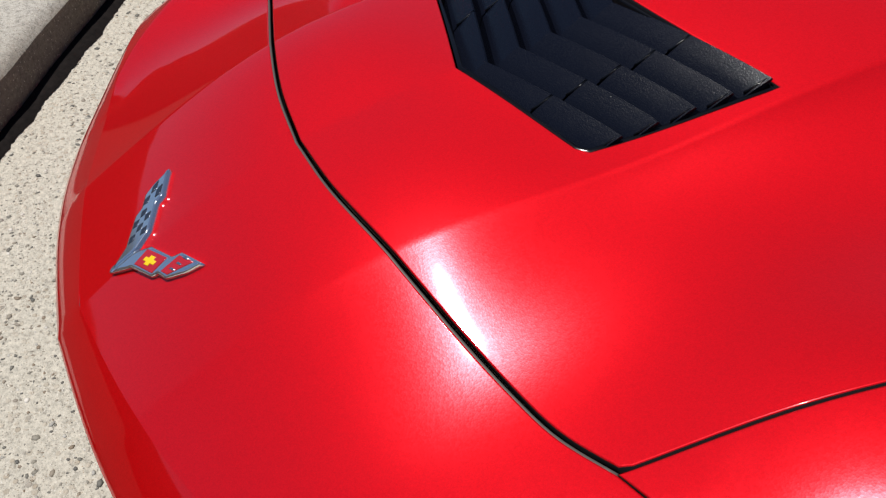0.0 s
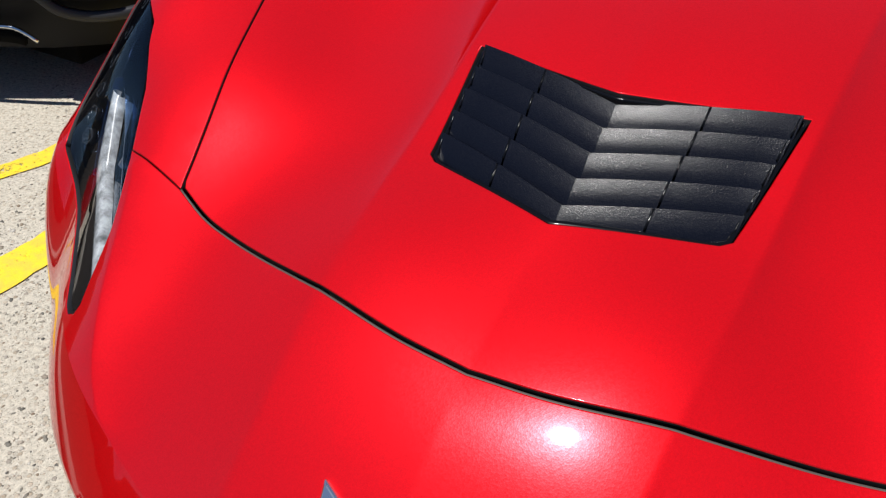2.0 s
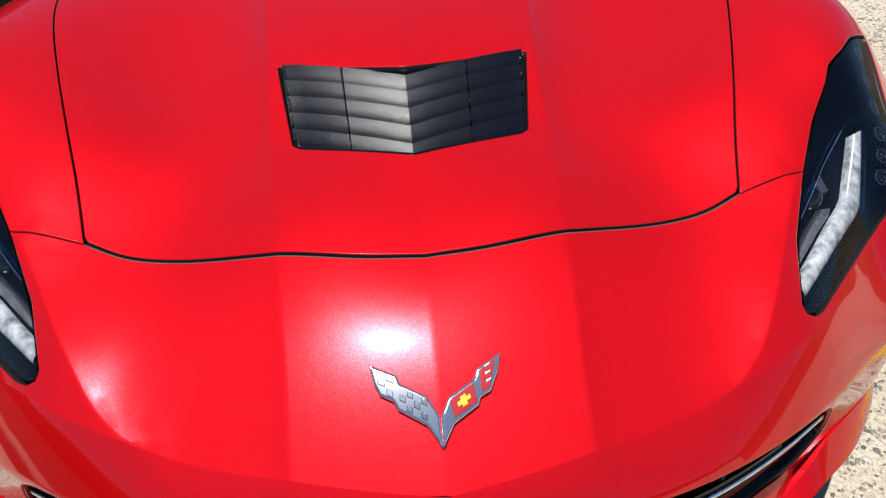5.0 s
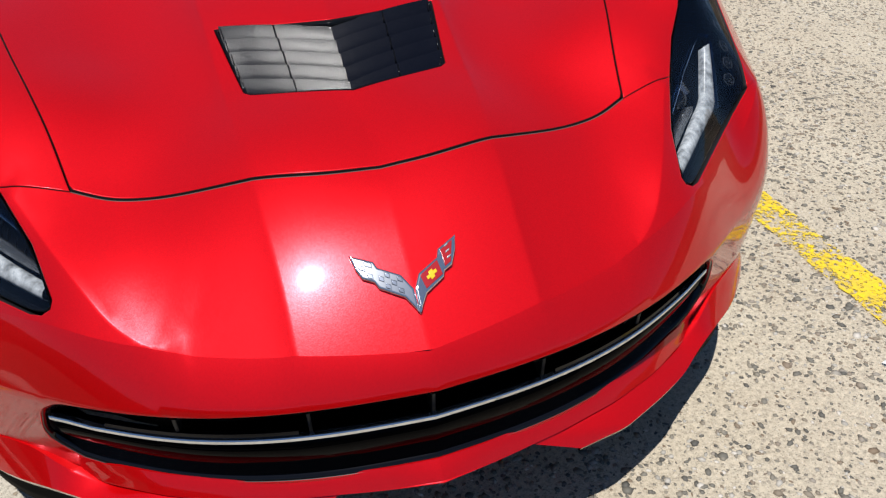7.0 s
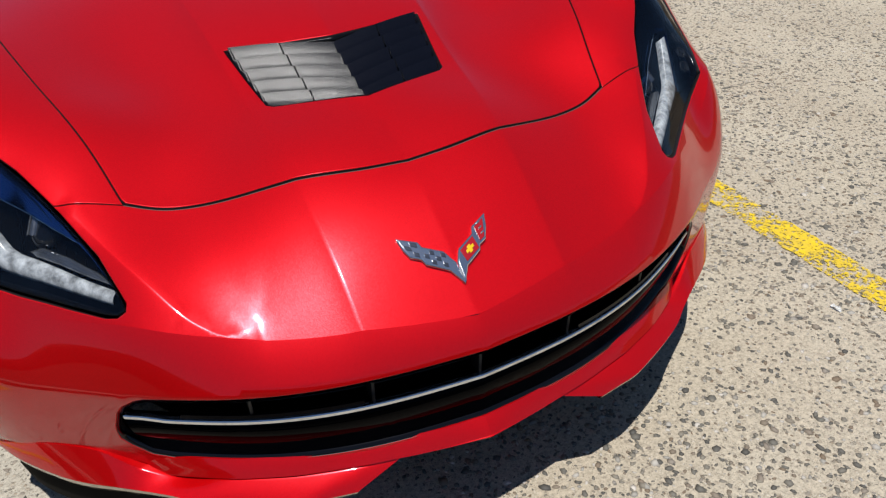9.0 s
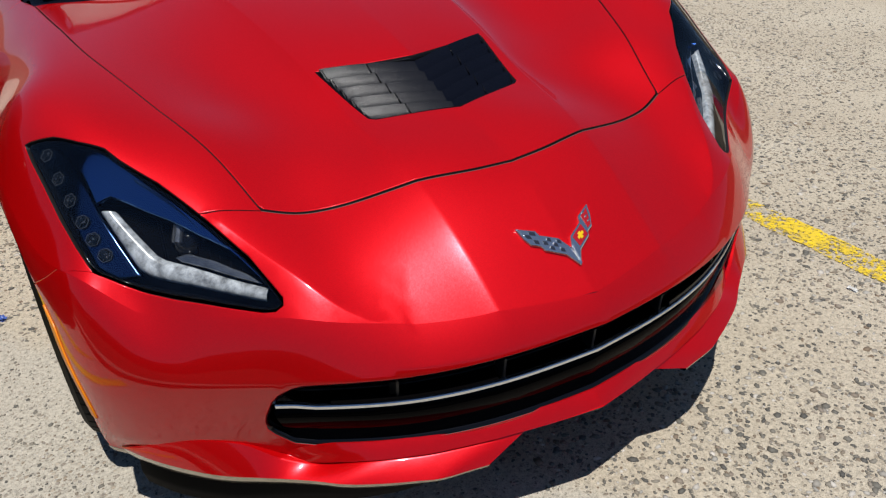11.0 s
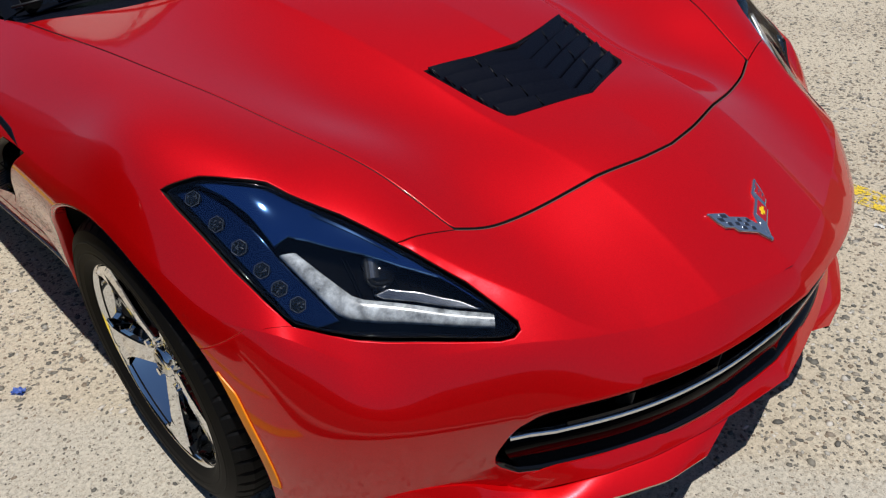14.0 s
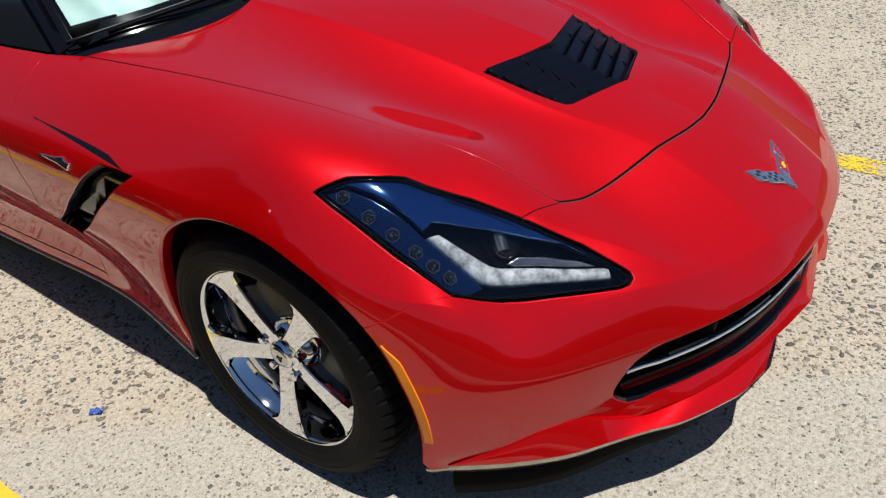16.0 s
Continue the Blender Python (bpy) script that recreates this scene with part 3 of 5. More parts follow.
def build_ground():
    xs = np.concatenate([[-400, -60, -15], np.arange(-6, 6.01, 0.5), [15, 60, 400]])
    ys = np.concatenate([[-400, -60, -15], np.arange(-5, 9.01, 0.5), [15, 60, 400]])
    verts, faces = [], []
    for y in ys:
        for x in xs:
            verts.append((x, y, 0.0))
    n = len(xs)
    for j in range(len(ys) - 1):
        for i in range(n - 1):
            faces.append((j * n + i, j * n + i + 1, (j + 1) * n + i + 1, (j + 1) * n + i))
    tagged(mesh_ob("ground", verts, faces, GROUND, smooth=False), "worn sunlit parking-lot concrete with exposed pebbles", "ground", kind="structure")


def build_kerb():
    """Kerb with a chipped top edge, and the walk behind it."""
    n = 260
    us = np.concatenate([[-40, -20, -10], np.linspace(-5, 5, n - 6), [10, 20, 40]])
    rng = np.random.RandomState(4)
    wob = np.convolve(rng.randn(n + 8), np.ones(5) / 5, "same")[4:-4] * 0.006
    def row(off, z, k):
        p = K0 + us[:, None] * KDIR + (off + wob * k)[:, None] * KNOR
        return np.c_[p, np.full(n, z) + (wob * 0.35 * k if z > 0 else 0)]
    ob = ribbon("kerb", [row(*q) for q in ((-0.003, 0.104, 1.2), (-0.012, 0.122, 1.8), (-0.032, 0.13, 1.0), (-0.06, 0.131, 0.6), (-0.165, 0.13, 0.3), (-0.172, 0.122, 0.3), (-0.174, 0.02, 0.3))], KERB, None)
    ribbon("face", [row(*q) for q in ((0.0, -0.02, 0.3), (0.004, 0.05, 0.9), (-0.003, 0.104, 1.2))], KERB_FACE, ob, "dirty brown kerb face, darkened further for its shade")
    tagged(ob, "pale chipped concrete kerb beside the parking bay", "kerb", kind="structure")


def build_bed():
    """Unseen bare soil behind the kerb, added to darken the nose's reflections."""
    us = np.concatenate([[-40, -20, -10], np.linspace(-5, 5, 120), [10, 20, 40]])
    rng = np.random.RandomState(11)
    rows = []
    for off in (-0.168, -0.3, -0.45, -0.65, -0.9, -1.3, -2.0, -3.5, -7.0):
        p = K0 + us[:, None] * KDIR + off * KNOR
        # made-up spill over the kerb further along, hiding its bright mirror image
        w = np.clip((-0.75 - us) / 0.3, 0, 1)
        k = len(rows)
        lift = (-0.1, 0.055, 0.055, 0.05, 0.02, 0.01, 0, 0, 0)[k]
        slide = (0.22, 0.28, 0.3, 0.3, 0.25, 0.2, 0, 0, 0)[k]
        p = p + (w * slide)[:, None] * KNOR
        rows.append(np.c_[p, 0.095 + lift * w + rng.rand(len(us)) * 0.02 * (1 if k else 0.2)])
    tagged(ribbon("unseen_soil_bed", rows, SOIL, None), "unseen dark soil added behind the kerb for reflections", "soil", kind="structure")


def build_marks():
    def line(way, width, seed, tip=0.0, mat=ROAD_PAINT):
        rng = np.random.RandomState(seed)
        way = np.array(way, float)
        ys = np.arange(way[0, 1], way[-1, 1], 0.03)
        mid = np.interp(ys, way[:, 1], way[:, 0])
        n = len(ys)
        half = width / 2 * (np.clip((ys - ys[0]) / tip, 0, 1) ** 0.5 if tip else np.ones(n))
        a = np.c_[mid - half + rng.randn(n) * 0.0025, ys, np.full(n, 0.004)]
        b = np.c_[mid + half + rng.randn(n) * 0.0025, ys, np.full(n, 0.004)]
        if not tip:
            a[0, 1] += 0.025
        ob = ribbon("parking_line", [b, a], mat, None)
        tagged(ob, "worn yellow painted parking line on the concrete", "parking line", "parking lines", "structure")
    line([(-1.452, .338), (-1.405, .6), (-1.375, 1.0), (-1.378, 6.0)], 0.12, 1)
    line([(-1.93, .64), (-1.85, .8), (-1.735, 1.05), (-1.70, 1.4), (-1.70, 6.0)], 0.085, 2, 0.2, SCUFFED_PAINT)
    line([(1.295, -.45), (1.295, 6.0)], 0.12, 3, 0.0, WORN_PAINT)


def build_pebbles():
    """Stones that stand a little out of the worn cement."""
    rng = np.random.RandomState(7)
    ico = bmesh.new()
    bmesh.ops.create_icosphere(ico, subdivisions=1, radius=1.0)
    base_v = np.array([v.co for v in ico.verts])
    base_f = np.array([[v.index for v in f.verts] for f in ico.faces])
    ico.free()
    spots = []
    while len(spots) < 84000:
        x, y = rng.uniform(-2.1, 4.2), rng.uniform(-1.0, 4.4)
        if y < kerb_y(x) + 0.06:
            continue
        if -0.7 < x < 0.7 and 0.3 < y < 3.2:
            continue
        patch = noise.noise(Vector((x * 1.4, y * 1.4, 3.0)))
        worn = 0.8 + 0.8 * patch
        if y < kerb_y(x) + (0.85 if x < 0.3 else 0.4):
            worn *= 0.75
        worn *= min(1.0, (4.2 - x) / 1.3, (4.4 - y) / 1.3, (x + 2.1) / 0.4, (y + 1.0) / 0.5)
        if rng.rand() > worn:
            continue
        spots.append((x, y))
    vs, fs = [], []
    for k, (x, y) in enumerate(spots):
        r = min(0.0036 * math.exp(rng.randn() * 0.55) + 0.0012, 0.0135)
        if y - 1.241 + 1.34 * (x + 0.88) < 0:
            r *= 0.62
        a, q = rng.rand() * 6.28, 0.5 + 0.4 * rng.rand()
        v = base_v * (r, r * q, r * 0.34)
        v = v * (1 + 0.15 * rng.randn(len(v), 1))
        c, s = math.cos(a), math.sin(a)
        v = np.c_[v[:, 0] * c - v[:, 1] * s + x, v[:, 0] * s + v[:, 1] * c + y, v[:, 2] - r * 0.04]
        vs.append(v)
        fs.append(base_f + k * len(base_v))
    ob = mesh_ob("pebbles", np.concatenate(vs), np.concatenate(fs), PEBBLE)
    tagged(ob, "small brown and grey pebbles set in the concrete", "pebbles", kind="stuff")


def build_kerb_shade():
    """The kerb's shadow painted as a dark strip along its foot, with a ragged edge."""
    us = np.linspace(-3.5, 2.5, 700)
    rng = np.random.RandomState(21)
    rag = np.convolve(rng.randn(716), np.ones(9) / 9, "same")[8:-8] * 0.007 + rng.randn(700) * 0.0012
    wide = 0.044 + rag + 0.008 * np.sin(us * 3.1)
    rows = []
    for k, z in ((-0.1, 0.006), (0.45, 0.008), (0.85, 0.006), (1.0, 0.001)):
        p = K0 + us[:, None] * KDIR + (wide * k)[:, None] * KNOR
        rows.append(np.c_[p, z + 0.001 * rng.rand(700)])
    tagged(ribbon("kerb_shade_strip", rows, KERB_SHADE, None), "dark strip painted as the shadow along the kerb foot", "dirt", kind="stuff")


def build_unseen_walls():
    """Unseen plain wall behind the camera, added to darken the nose's reflections."""
    a, b = K0 + 40 * KDIR - 7 * KNOR, K0 - 40 * KDIR - 7 * KNOR
    mid2, ang = (a + b) / 2 - 0.15 * KNOR, math.degrees(math.atan2(KDIR[1], KDIR[0]))
    bm = bmesh.new()
    add_box(bm, (80, 0.3, 1.9), pose(mid2[0], mid2[1], 0.95, 0, 0, ang), 0.02)
    ob = part("unseen_wall_south", bm, WALL, None)
    tagged(ob, "unseen tan stucco wall added for reflections in the paint", "wall", kind="structure")
    # more unseen walls on the lot's far sides, darkening the mirrored horizon
    for name, size, at in (("unseen_wall_east", (0.3, 60, 2.2), (13, 16, 1.1)), ("unseen_wall_north", (60, 0.3, 2.2), (0, 22, 1.1)), ("unseen_wall_west", (0.3, 60, 2.2), (-15, 20, 1.1))):
        bm = bmesh.new()
        add_box(bm, size, pose(*at), 0.02)
        tagged(part(name, bm, WALL, None), "unseen tan stucco wall added round the lot for reflections", "wall", kind="structure")


build_ground()
build_unseen_walls()
build_kerb()
build_bed()
build_marks()
build_pebbles()
build_kerb_shade()

# ---------- the red sports car ----------
car = thing("sports_car", "low metallic red sports car parked with its nose to the kerb", "car")
# it stands a little askew in the bay
STANCE = Matrix.Translation((0.0055, -0.0037, 0.0045)) @ Matrix(((0.9998, 0.0151, -0.0147), (-0.0151, 0.9999, -0.0053), (0.0146, 0.0055, 0.9999))).to_4x4()
car.matrix_basis = STANCE

# lines on the skin, in plan
FRONT_CUT = [(0, 0.3507), (0.0895, 0.3574), (0.1898, 0.377), (0.2713, 0.3974), (0.3818, 0.4265), (0.4317, 0.4385), (0.4869, 0.4589)]
SIDE_CUT = [(0.4869, 0.4589), (0.513, 0.5614), (0.5452, 0.6647), (0.5878, 0.7982), (0.6484, 1.0232), (.682, 1.33), (.706, 1.66)]
REAR_CUT = [(.706, 1.66), (.6, 1.56), (.47, 1.515), (.25, 1.505), (0, 1.5)]
LAMP_SEAM = (0.5942, 0.4813)
LAMP = [(0.5225, 0.2878), (0.5465, 0.3774), LAMP_SEAM, (0.6392, 0.5644), (0.6868, 0.6311), (0.7041, 0.6637), (0.7428, 0.6982), (0.7801, 0.7413), (0.8048, 0.7603), (0.8316, 0.7818), (0.8301, 0.7447), (0.8228, 0.6835), (0.8156, 0.6159),
        (0.8057, 0.5573), (0.7932, 0.5093), (0.7679, 0.491), (0.7387, 0.4692), (0.7044, 0.4392), (0.6655, 0.4008), (0.5977, 0.3319), (0.5586, 0.2918), (0.5405, 0.2792), (0.5265, 0.2788)]
CORNER = 14
FENDER_SEAM = [(0.7932, 0.5093), (0.8124, 0.5218), (0.8326, 0.5385), (0.8509, 0.5576)]
seam_curve = round_line(SEAM, np.linspace(0, STEP[-1], 1600))
FENDER_SEAM[-1] = tuple(seam_curve[np.argmin(((seam_curve - np.array(FENDER_SEAM[-1])) ** 2).sum(1))])

DOOR_Y = 1.80
joint = resample(FENDER_SEAM, 0.003, closed=False)


def on_seam(r):
    d = np.linalg.norm(np.abs(r)[:, None] * (1, 1) - seam_curve[None], axis=-1).min(1)
    near_joint = np.linalg.norm(np.abs(r)[:, None] * (1, 1) - joint[None], axis=-1).min(1) < 0.004
    return np.where(d < 0.004, 1.0, np.where(near_joint, 0.8, 0.0))


def on_top(r):
    return r[:, 1] < 1e-4



front = curve(FRONT_CUT, 40)
front_fine = curve(FRONT_CUT, 600)
flankcut = curve(SIDE_CUT, 50)
rear = curve(REAR_CUT, 30)
half = np.concatenate([front[:-1], flankcut[:-1], rear])
hood_ring = np.concatenate([half, (flip(half)[::-1])[1:-1]])

# opening of the hood vent: a shallow V
vent_ring = np.array([(0, 0.5474), (0.1, 0.5781), (0.1756, 0.601), (0.1868, 0.6111), (0.2019, 0.7047), (0.2189, 0.8109), (0.1051, 0.7801), (0, 0.7534), (-0.1051, 0.7801), (-0.2189, 0.8109), (-0.2019, 0.7047),
                      (-0.1868, 0.6111), (-0.1756, 0.601), (-0.1, 0.5781)])
ys = np.arange(0.0, 2.2, 0.02)
bl = np.c_[bulge_x(ys), ys]
mid = np.c_[0 * ys, ys]


def folded(line, d=0.0045):
    """A crease and the rows that run close beside it."""
    t = np.gradient(line, axis=0)
    n = np.stack([-t[:, 1], t[:, 0]], 1) / np.linalg.norm(t, axis=1, keepdims=True)
    return [line + n * d, line, line - n * d]


HOOD_CREASES = folded(mid) + folded(bl) + folded(flip(bl))
CREASES = HOOD_CREASES + folded(RIDGE_LINE[2:-2], 0.0025) + folded(flip(RIDGE_LINE[2:-2]), 0.0025)


def hood_gap(r):
    d = np.linalg.norm(np.abs(r)[:, None] * (1, 1) - front_fine[None], axis=-1).min(1)
    return np.where(d < 0.003, 0.0052, 0.0022)


hood = panel("hood", top, hood_ring, RED, car, holes=[vent_ring], creases=HOOD_CREASES, gap=hood_gap, label="red hood with a raised middle and a louvred vent")
# rubber seal seen in the gap
sealp = np.concatenate([flip(front)[::-1], front[1:]])
sweep("hood_seal", top(sealp) - (0, -0.0003, 0.0009), [(-.0016, -.012), (.0016, -.012), (.0016, -.0005), (.0008, 0), (-.0008, 0), (-.0016, -.0005)], SEAL, car, "grey rubber seal in the hood gap")

si = np.argmin(((seam_curve - np.array(FENDER_SEAM[-1])) ** 2).sum(1))
lamp_low = [LAMP[1], LAMP[0]] + LAMP[:CORNER - 1:-1]
nose_half = np.concatenate([front, [LAMP_SEAM], lamp_low, FENDER_SEAM[1:-1], seam_curve[si::-8]])
nose_ring = np.concatenate([nose_half, (flip(nose_half)[::-1])[1:-1]])
bumper = panel("front_bumper", top, nose_ring, RED, car, creases=CREASES, gap=0.0009, flush=on_seam, label="red nose panel with a soft middle crease")

HUB = np.array([0.948, 0.333])
end = np.argmin(np.abs(seam_curve[:, 1] - DOOR_Y))
fender_half = np.concatenate([flankcut, [(.73, DOOR_Y)], [(.8, DOOR_Y)], seam_curve[end:si:-8], FENDER_SEAM[-1:0:-1], LAMP[CORNER:2:-1], [LAMP_SEAM]])


def arch_point(deg, r):
    a = math.radians(deg)
    y, z = HUB[0] - r * math.cos(a), HUB[1] + r * math.sin(a)
    return unside((0.9, y, z))


def arch_r(deg):
    return 0.368 + 0.045 * max(0.0, 1 - (deg + 16) / 80) - 0.012 * max(0.0, (deg - 150) / 40)


seam_top = unside((*FENDER_SEAM[-1], float(top_z(*FENDER_SEAM[-1]))))
FRONT_ARCH = np.array([arch_point(d, arch_r(d)) for d in np.linspace(-16, 37, 16)])
FENDER_ARCH = np.array([arch_point(d, arch_r(d)) for d in np.linspace(37, 196, 40)])
bot = 3 * V_UNIT
door_s = unside((0.88, DOOR_Y, 0.5))[0]
GRILLE = [(0, .461), (.2, .461), (.4, .459), (.5, .458), (.549, .454), (.585, .42), (.603, .36), (.6, .325), (.55, .279), (.4, .279), (.2, .282), (0, .285)]


def on_face(x, z):
    """Way round and drop of a place on the face, from its x and height."""
    s = np.interp(x, round_line(BELT, np.linspace(0, 1.2, 200))[:, 0], np.linspace(0, 1.2, 200))
    vs = np.linspace(0, 3 * V_UNIT, 200)
    for _ in range(4):
        q = side(np.c_[np.full(200, s), vs])
        k = np.argmin(np.abs(q[:, 2] - z))
        s += x - q[k, 0] if x < 0.5 else (x - q[k, 0]) * 1.2
    return np.array([s, vs[k]])


gr_half = np.array([on_face(x, z) for x, z in GRILLE])
grille_ring = np.concatenate([gr_half, (flip(gr_half)[::-1])[1:-1]])
grille_ring = rounded(grille_ring, 1, 0.2)
face_half = np.concatenate([[(s, 0.0) for s in np.arange(0, seam_top[0], 0.03)], [seam_top], FRONT_ARCH[::-1], [(s, bot) for s in np.arange(FRONT_ARCH[0][0] - 0.02, 0.0, -0.03)] + [(0.0, bot)]])
face_ring = np.concatenate([face_half, (flip(face_half)[::-1])[1:-1]])
panel("bumper_face", side, face_ring, RED, bumper, holes=[grille_ring], sign=-1, gap=0.0, step=0.016, flush=on_top, creases=[[(0, 0), (0, bot)]], label="red lower face round the wide black grille")



ARCH_LINE = np.array([arch_point(d, arch_r(d)) for d in np.linspace(-16, 196, 80)])


def build_arch_lip(sg):
    """The skin's edge rolled in round the wheel opening, and under the bumper's corner."""
    p = side(ARCH_LINE)
    c = np.c_[p[:, 0], np.full(len(p), HUB[0]), np.full(len(p), HUB[1])]
    away = (p - c) / np.linalg.norm(p - c, axis=1, keepdims=True)
    rows = [(p + away * dr - (dx, 0, 0)) * (sg, 1, 1) for dr, dx in ((0.0005, 0.0), (-0.002, 0.0008), (-0.005, 0.003), (-0.0065, 0.008), (-0.0065, 0.03))]
    ribbon("arch_lip", rows if sg > 0 else rows[::-1], RED, bumper, "rolled red edge of the wheel arch")
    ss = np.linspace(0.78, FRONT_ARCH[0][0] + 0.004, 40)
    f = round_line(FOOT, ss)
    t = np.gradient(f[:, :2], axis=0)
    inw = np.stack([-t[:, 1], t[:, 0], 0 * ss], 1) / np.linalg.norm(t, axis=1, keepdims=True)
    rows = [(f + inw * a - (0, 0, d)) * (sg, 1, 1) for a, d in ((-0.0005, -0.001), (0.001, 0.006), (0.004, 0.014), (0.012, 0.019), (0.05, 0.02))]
    ribbon("foot_edge", rows if sg < 0 else rows[::-1], EDGE, bumper, "lower bumper edge, tan for the mirrored ground")


for sg in (1, -1):
    build_arch_lip(sg)

# vent opening in the fender's side
SIDE_VENT = [(.9, 1.262, .722), (.9, 1.315, .7225), (.903, 1.384, .721), (.912, 1.43, .69), (.905, 1.524, .621), (.89, 1.60, .565), (.872, 1.70, .49), (.86, 1.785, .425),
             (.857, 1.79, .392), (.858, 1.72, .388), (.865, 1.662, .438), (.89, 1.50, .553), (.912, 1.38, .64), (.908, 1.279, .712)]
sv_ring = np.array([unside(q) for q in SIDE_VENT])
flank_ring = np.concatenate([[seam_top], FENDER_ARCH, [(s, bot) for s in np.arange(FENDER_ARCH[-1][0] + 0.03, door_s, 0.04)], [(door_s, bot), (door_s, 0.0)],
                             [(s, 0.0) for s in np.arange(door_s - 0.03, seam_top[0], -0.03)]])
for sg in (1, -1):
    ring = fender_half if sg > 0 else flip(fender_half)
    fender = panel("front_fender", top, ring, RED, car, gap=0.0006, flush=on_seam, label="red fender over the front wheel")
    panel("fender_side", side, flank_ring if sg > 0 else flip(flank_ring), RED, fender, holes=[sv_ring if sg > 0 else flip(sv_ring)], sign=-1, gap=0.0, step=0.008, flush=on_top)


# ---------- hood vent ----------
vent = thing("hood_vent", "", "")
vent.parent = car
vent["label"] = "black textured louvre set into the hood"


def vent_edge(u, x):
    """Plan y of the line that lies at u (0 front, 1 rear) between the vent's V-shaped edges."""
    f = np.interp(abs(x), [0, 0.1868], [0.5474, 0.6091])
    r = np.interp(abs(x), [0, 0.2189], [0.7534, 0.8109])
    return f + (r - f) * u


def vent_half(u):
    return 0.1855 + (0.212 - 0.1855) * u


def vent_z(u, h):
    """Height of the plane in which the slats' upper edges lie: it rises and then levels out towards the sides."""
    return float(top_z(0.0, vent_edge(u, 0))) - 0.008 + 0.13 * h - 0.36 * h * h


def build_louvre():
    rows = 5
    for k in range(rows):
        u0, u1 = k / rows + 0.03, (k + 1) / rows + (0.004 if k == rows - 1 else -0.006)
        for sg, a0, a1 in ((-1, 0.0, 0.505), (-1, 0.52, 1.0), (1, 0.0, 0.505), (1, 0.52, 1.0)):
            verts, faces, cols = [], [], 7
            for j in range(cols):
                a = a0 + (a1 - a0) * j / (cols - 1)
                ring = []
                du = u1 - u0
                for u, dz in ((u0, -0.05), (u0 + du * 0.06, -0.034), (u0 + du * 0.13, -0.0196), (u0 + du * 0.3, -0.0146), (u0 + du * 0.5, -0.0107), (u0 + du * 0.7, -0.0071), (u0 + du * 0.92, -0.0038), (u1, -0.006), (u0 + du * 0.3, -0.042)):
                    h = vent_half(min(u, 1.0)) * a
                    x, y = sg * h, vent_edge(min(u, 1.0), h)
                    ring.append((x, y, vent_z(min(u, 1.0), h) + dz))
                verts += ring
            n = 9
            for j in range(cols - 1):
                for i in range(n):
                    m = (i + 1) % n
                    faces.append((j * n + i, j * n + m, (j + 1) * n + m, (j + 1) * n + i))
            bm = bmesh.new()
            vs = [bm.verts.new(v) for v in verts]
            for f in faces:
                bm.faces.new([vs[i] for i in f])
            bm.faces.new(vs[:n])
            bm.faces.new(vs[-n:])
            slat = part("slat", bm, VENT_BLACK, vent, smooth=True)
            slat.data.set_sharp_from_angle(angle=radians(24))
        # glossy tabs added at the joints to make the slat edges' sparkle
        for sg in (-1, 1):
            for a, wide in ((0.5125, 0.0026), (0.985, 0.0022)):
                path = []
                for u in (u0 + 0.04, u0 + 0.09, u1 - 0.05, u1 - 0.012):
                    h = vent_half(u) * a
                    w = (u - u0) / (u1 - u0)
                    path.append((sg * h, vent_edge(u, h), vent_z(u, h) - 0.0185 + 0.0135 * w**0.7))
                sweep("glint_tab", path, [(-wide / 2, -.003), (wide / 2, -.003), (wide / 2, .0006), (wide / 4, .0014), (-wide / 4, .0014), (-wide / 2, .0006)], TAB, vent)
    # frame, and a black plate that keeps the well dark
    ring = resample(vent_ring, 0.012)
    n = skin_normals(top, ring, 1)
    p = top(ring)
    ctr = np.array([0, 0.67])
    inn = top(ring + (ctr - ring) * (0.006 / np.linalg.norm(ctr - ring, axis=1, keepdims=True)))
    rows = [p - n * 0.004, (p * 0.5 + inn * 0.5) - n * 0.0025, inn - n * 0.004, inn - n * 0.03, p * 0.96 + np.array([0, 0.67 * 0.04, 0]) - (0, 0, 0.12)]
    ribbon("frame", rows, TAB, vent, closed=True)
    bm = bmesh.new()
    add_box(bm, (0.56, 0.4, 0.01), pose(0, 0.67, 0.6), 0.002)
    part("well", bm, VOID, vent)


build_louvre()

# ---------- headlights ----------
GUIDE_OUT = [(0.7527, 0.5814), (0.7214, 0.4785), (0.5516, 0.308)]
GUIDE_IN = [(0.7284, 0.5682), (0.6912, 0.4791), (0.5396, 0.3211)]


def bar_edge(pts):
    """A bent edge with a tight bend, as 40 places."""
    a, b, c = np.array(pts)
    return np.concatenate([[a + (b - a) * u for u in np.linspace(0, 0.93, 15)], [b * 0.94 + (a * 0.4 + c * 0.6) * 0.06 + (c - a) * 0.02 * k for k in (-0.5, 0.0, 0.5)], [b + (c - b) * u for u in np.linspace(0.05, 1, 22)]])


BEZEL = [(0.7985, 0.7501), (0.7758, 0.7301), (0.7396, 0.6877), (0.702, 0.6531), (0.6838, 0.6195), (0.6431, 0.5523), (0.6002, 0.4735), (0.5595, 0.3881), (0.5376, 0.3293), (0.5656, 0.404), (0.6041, 0.4507), (0.6477, 0.5052), (0.7034, 0.5678), (0.7255, 0.5879), (0.7527, 0.5922), (0.7582, 0.6466), (0.7711, 0.6942), (0.7881, 0.7372)]
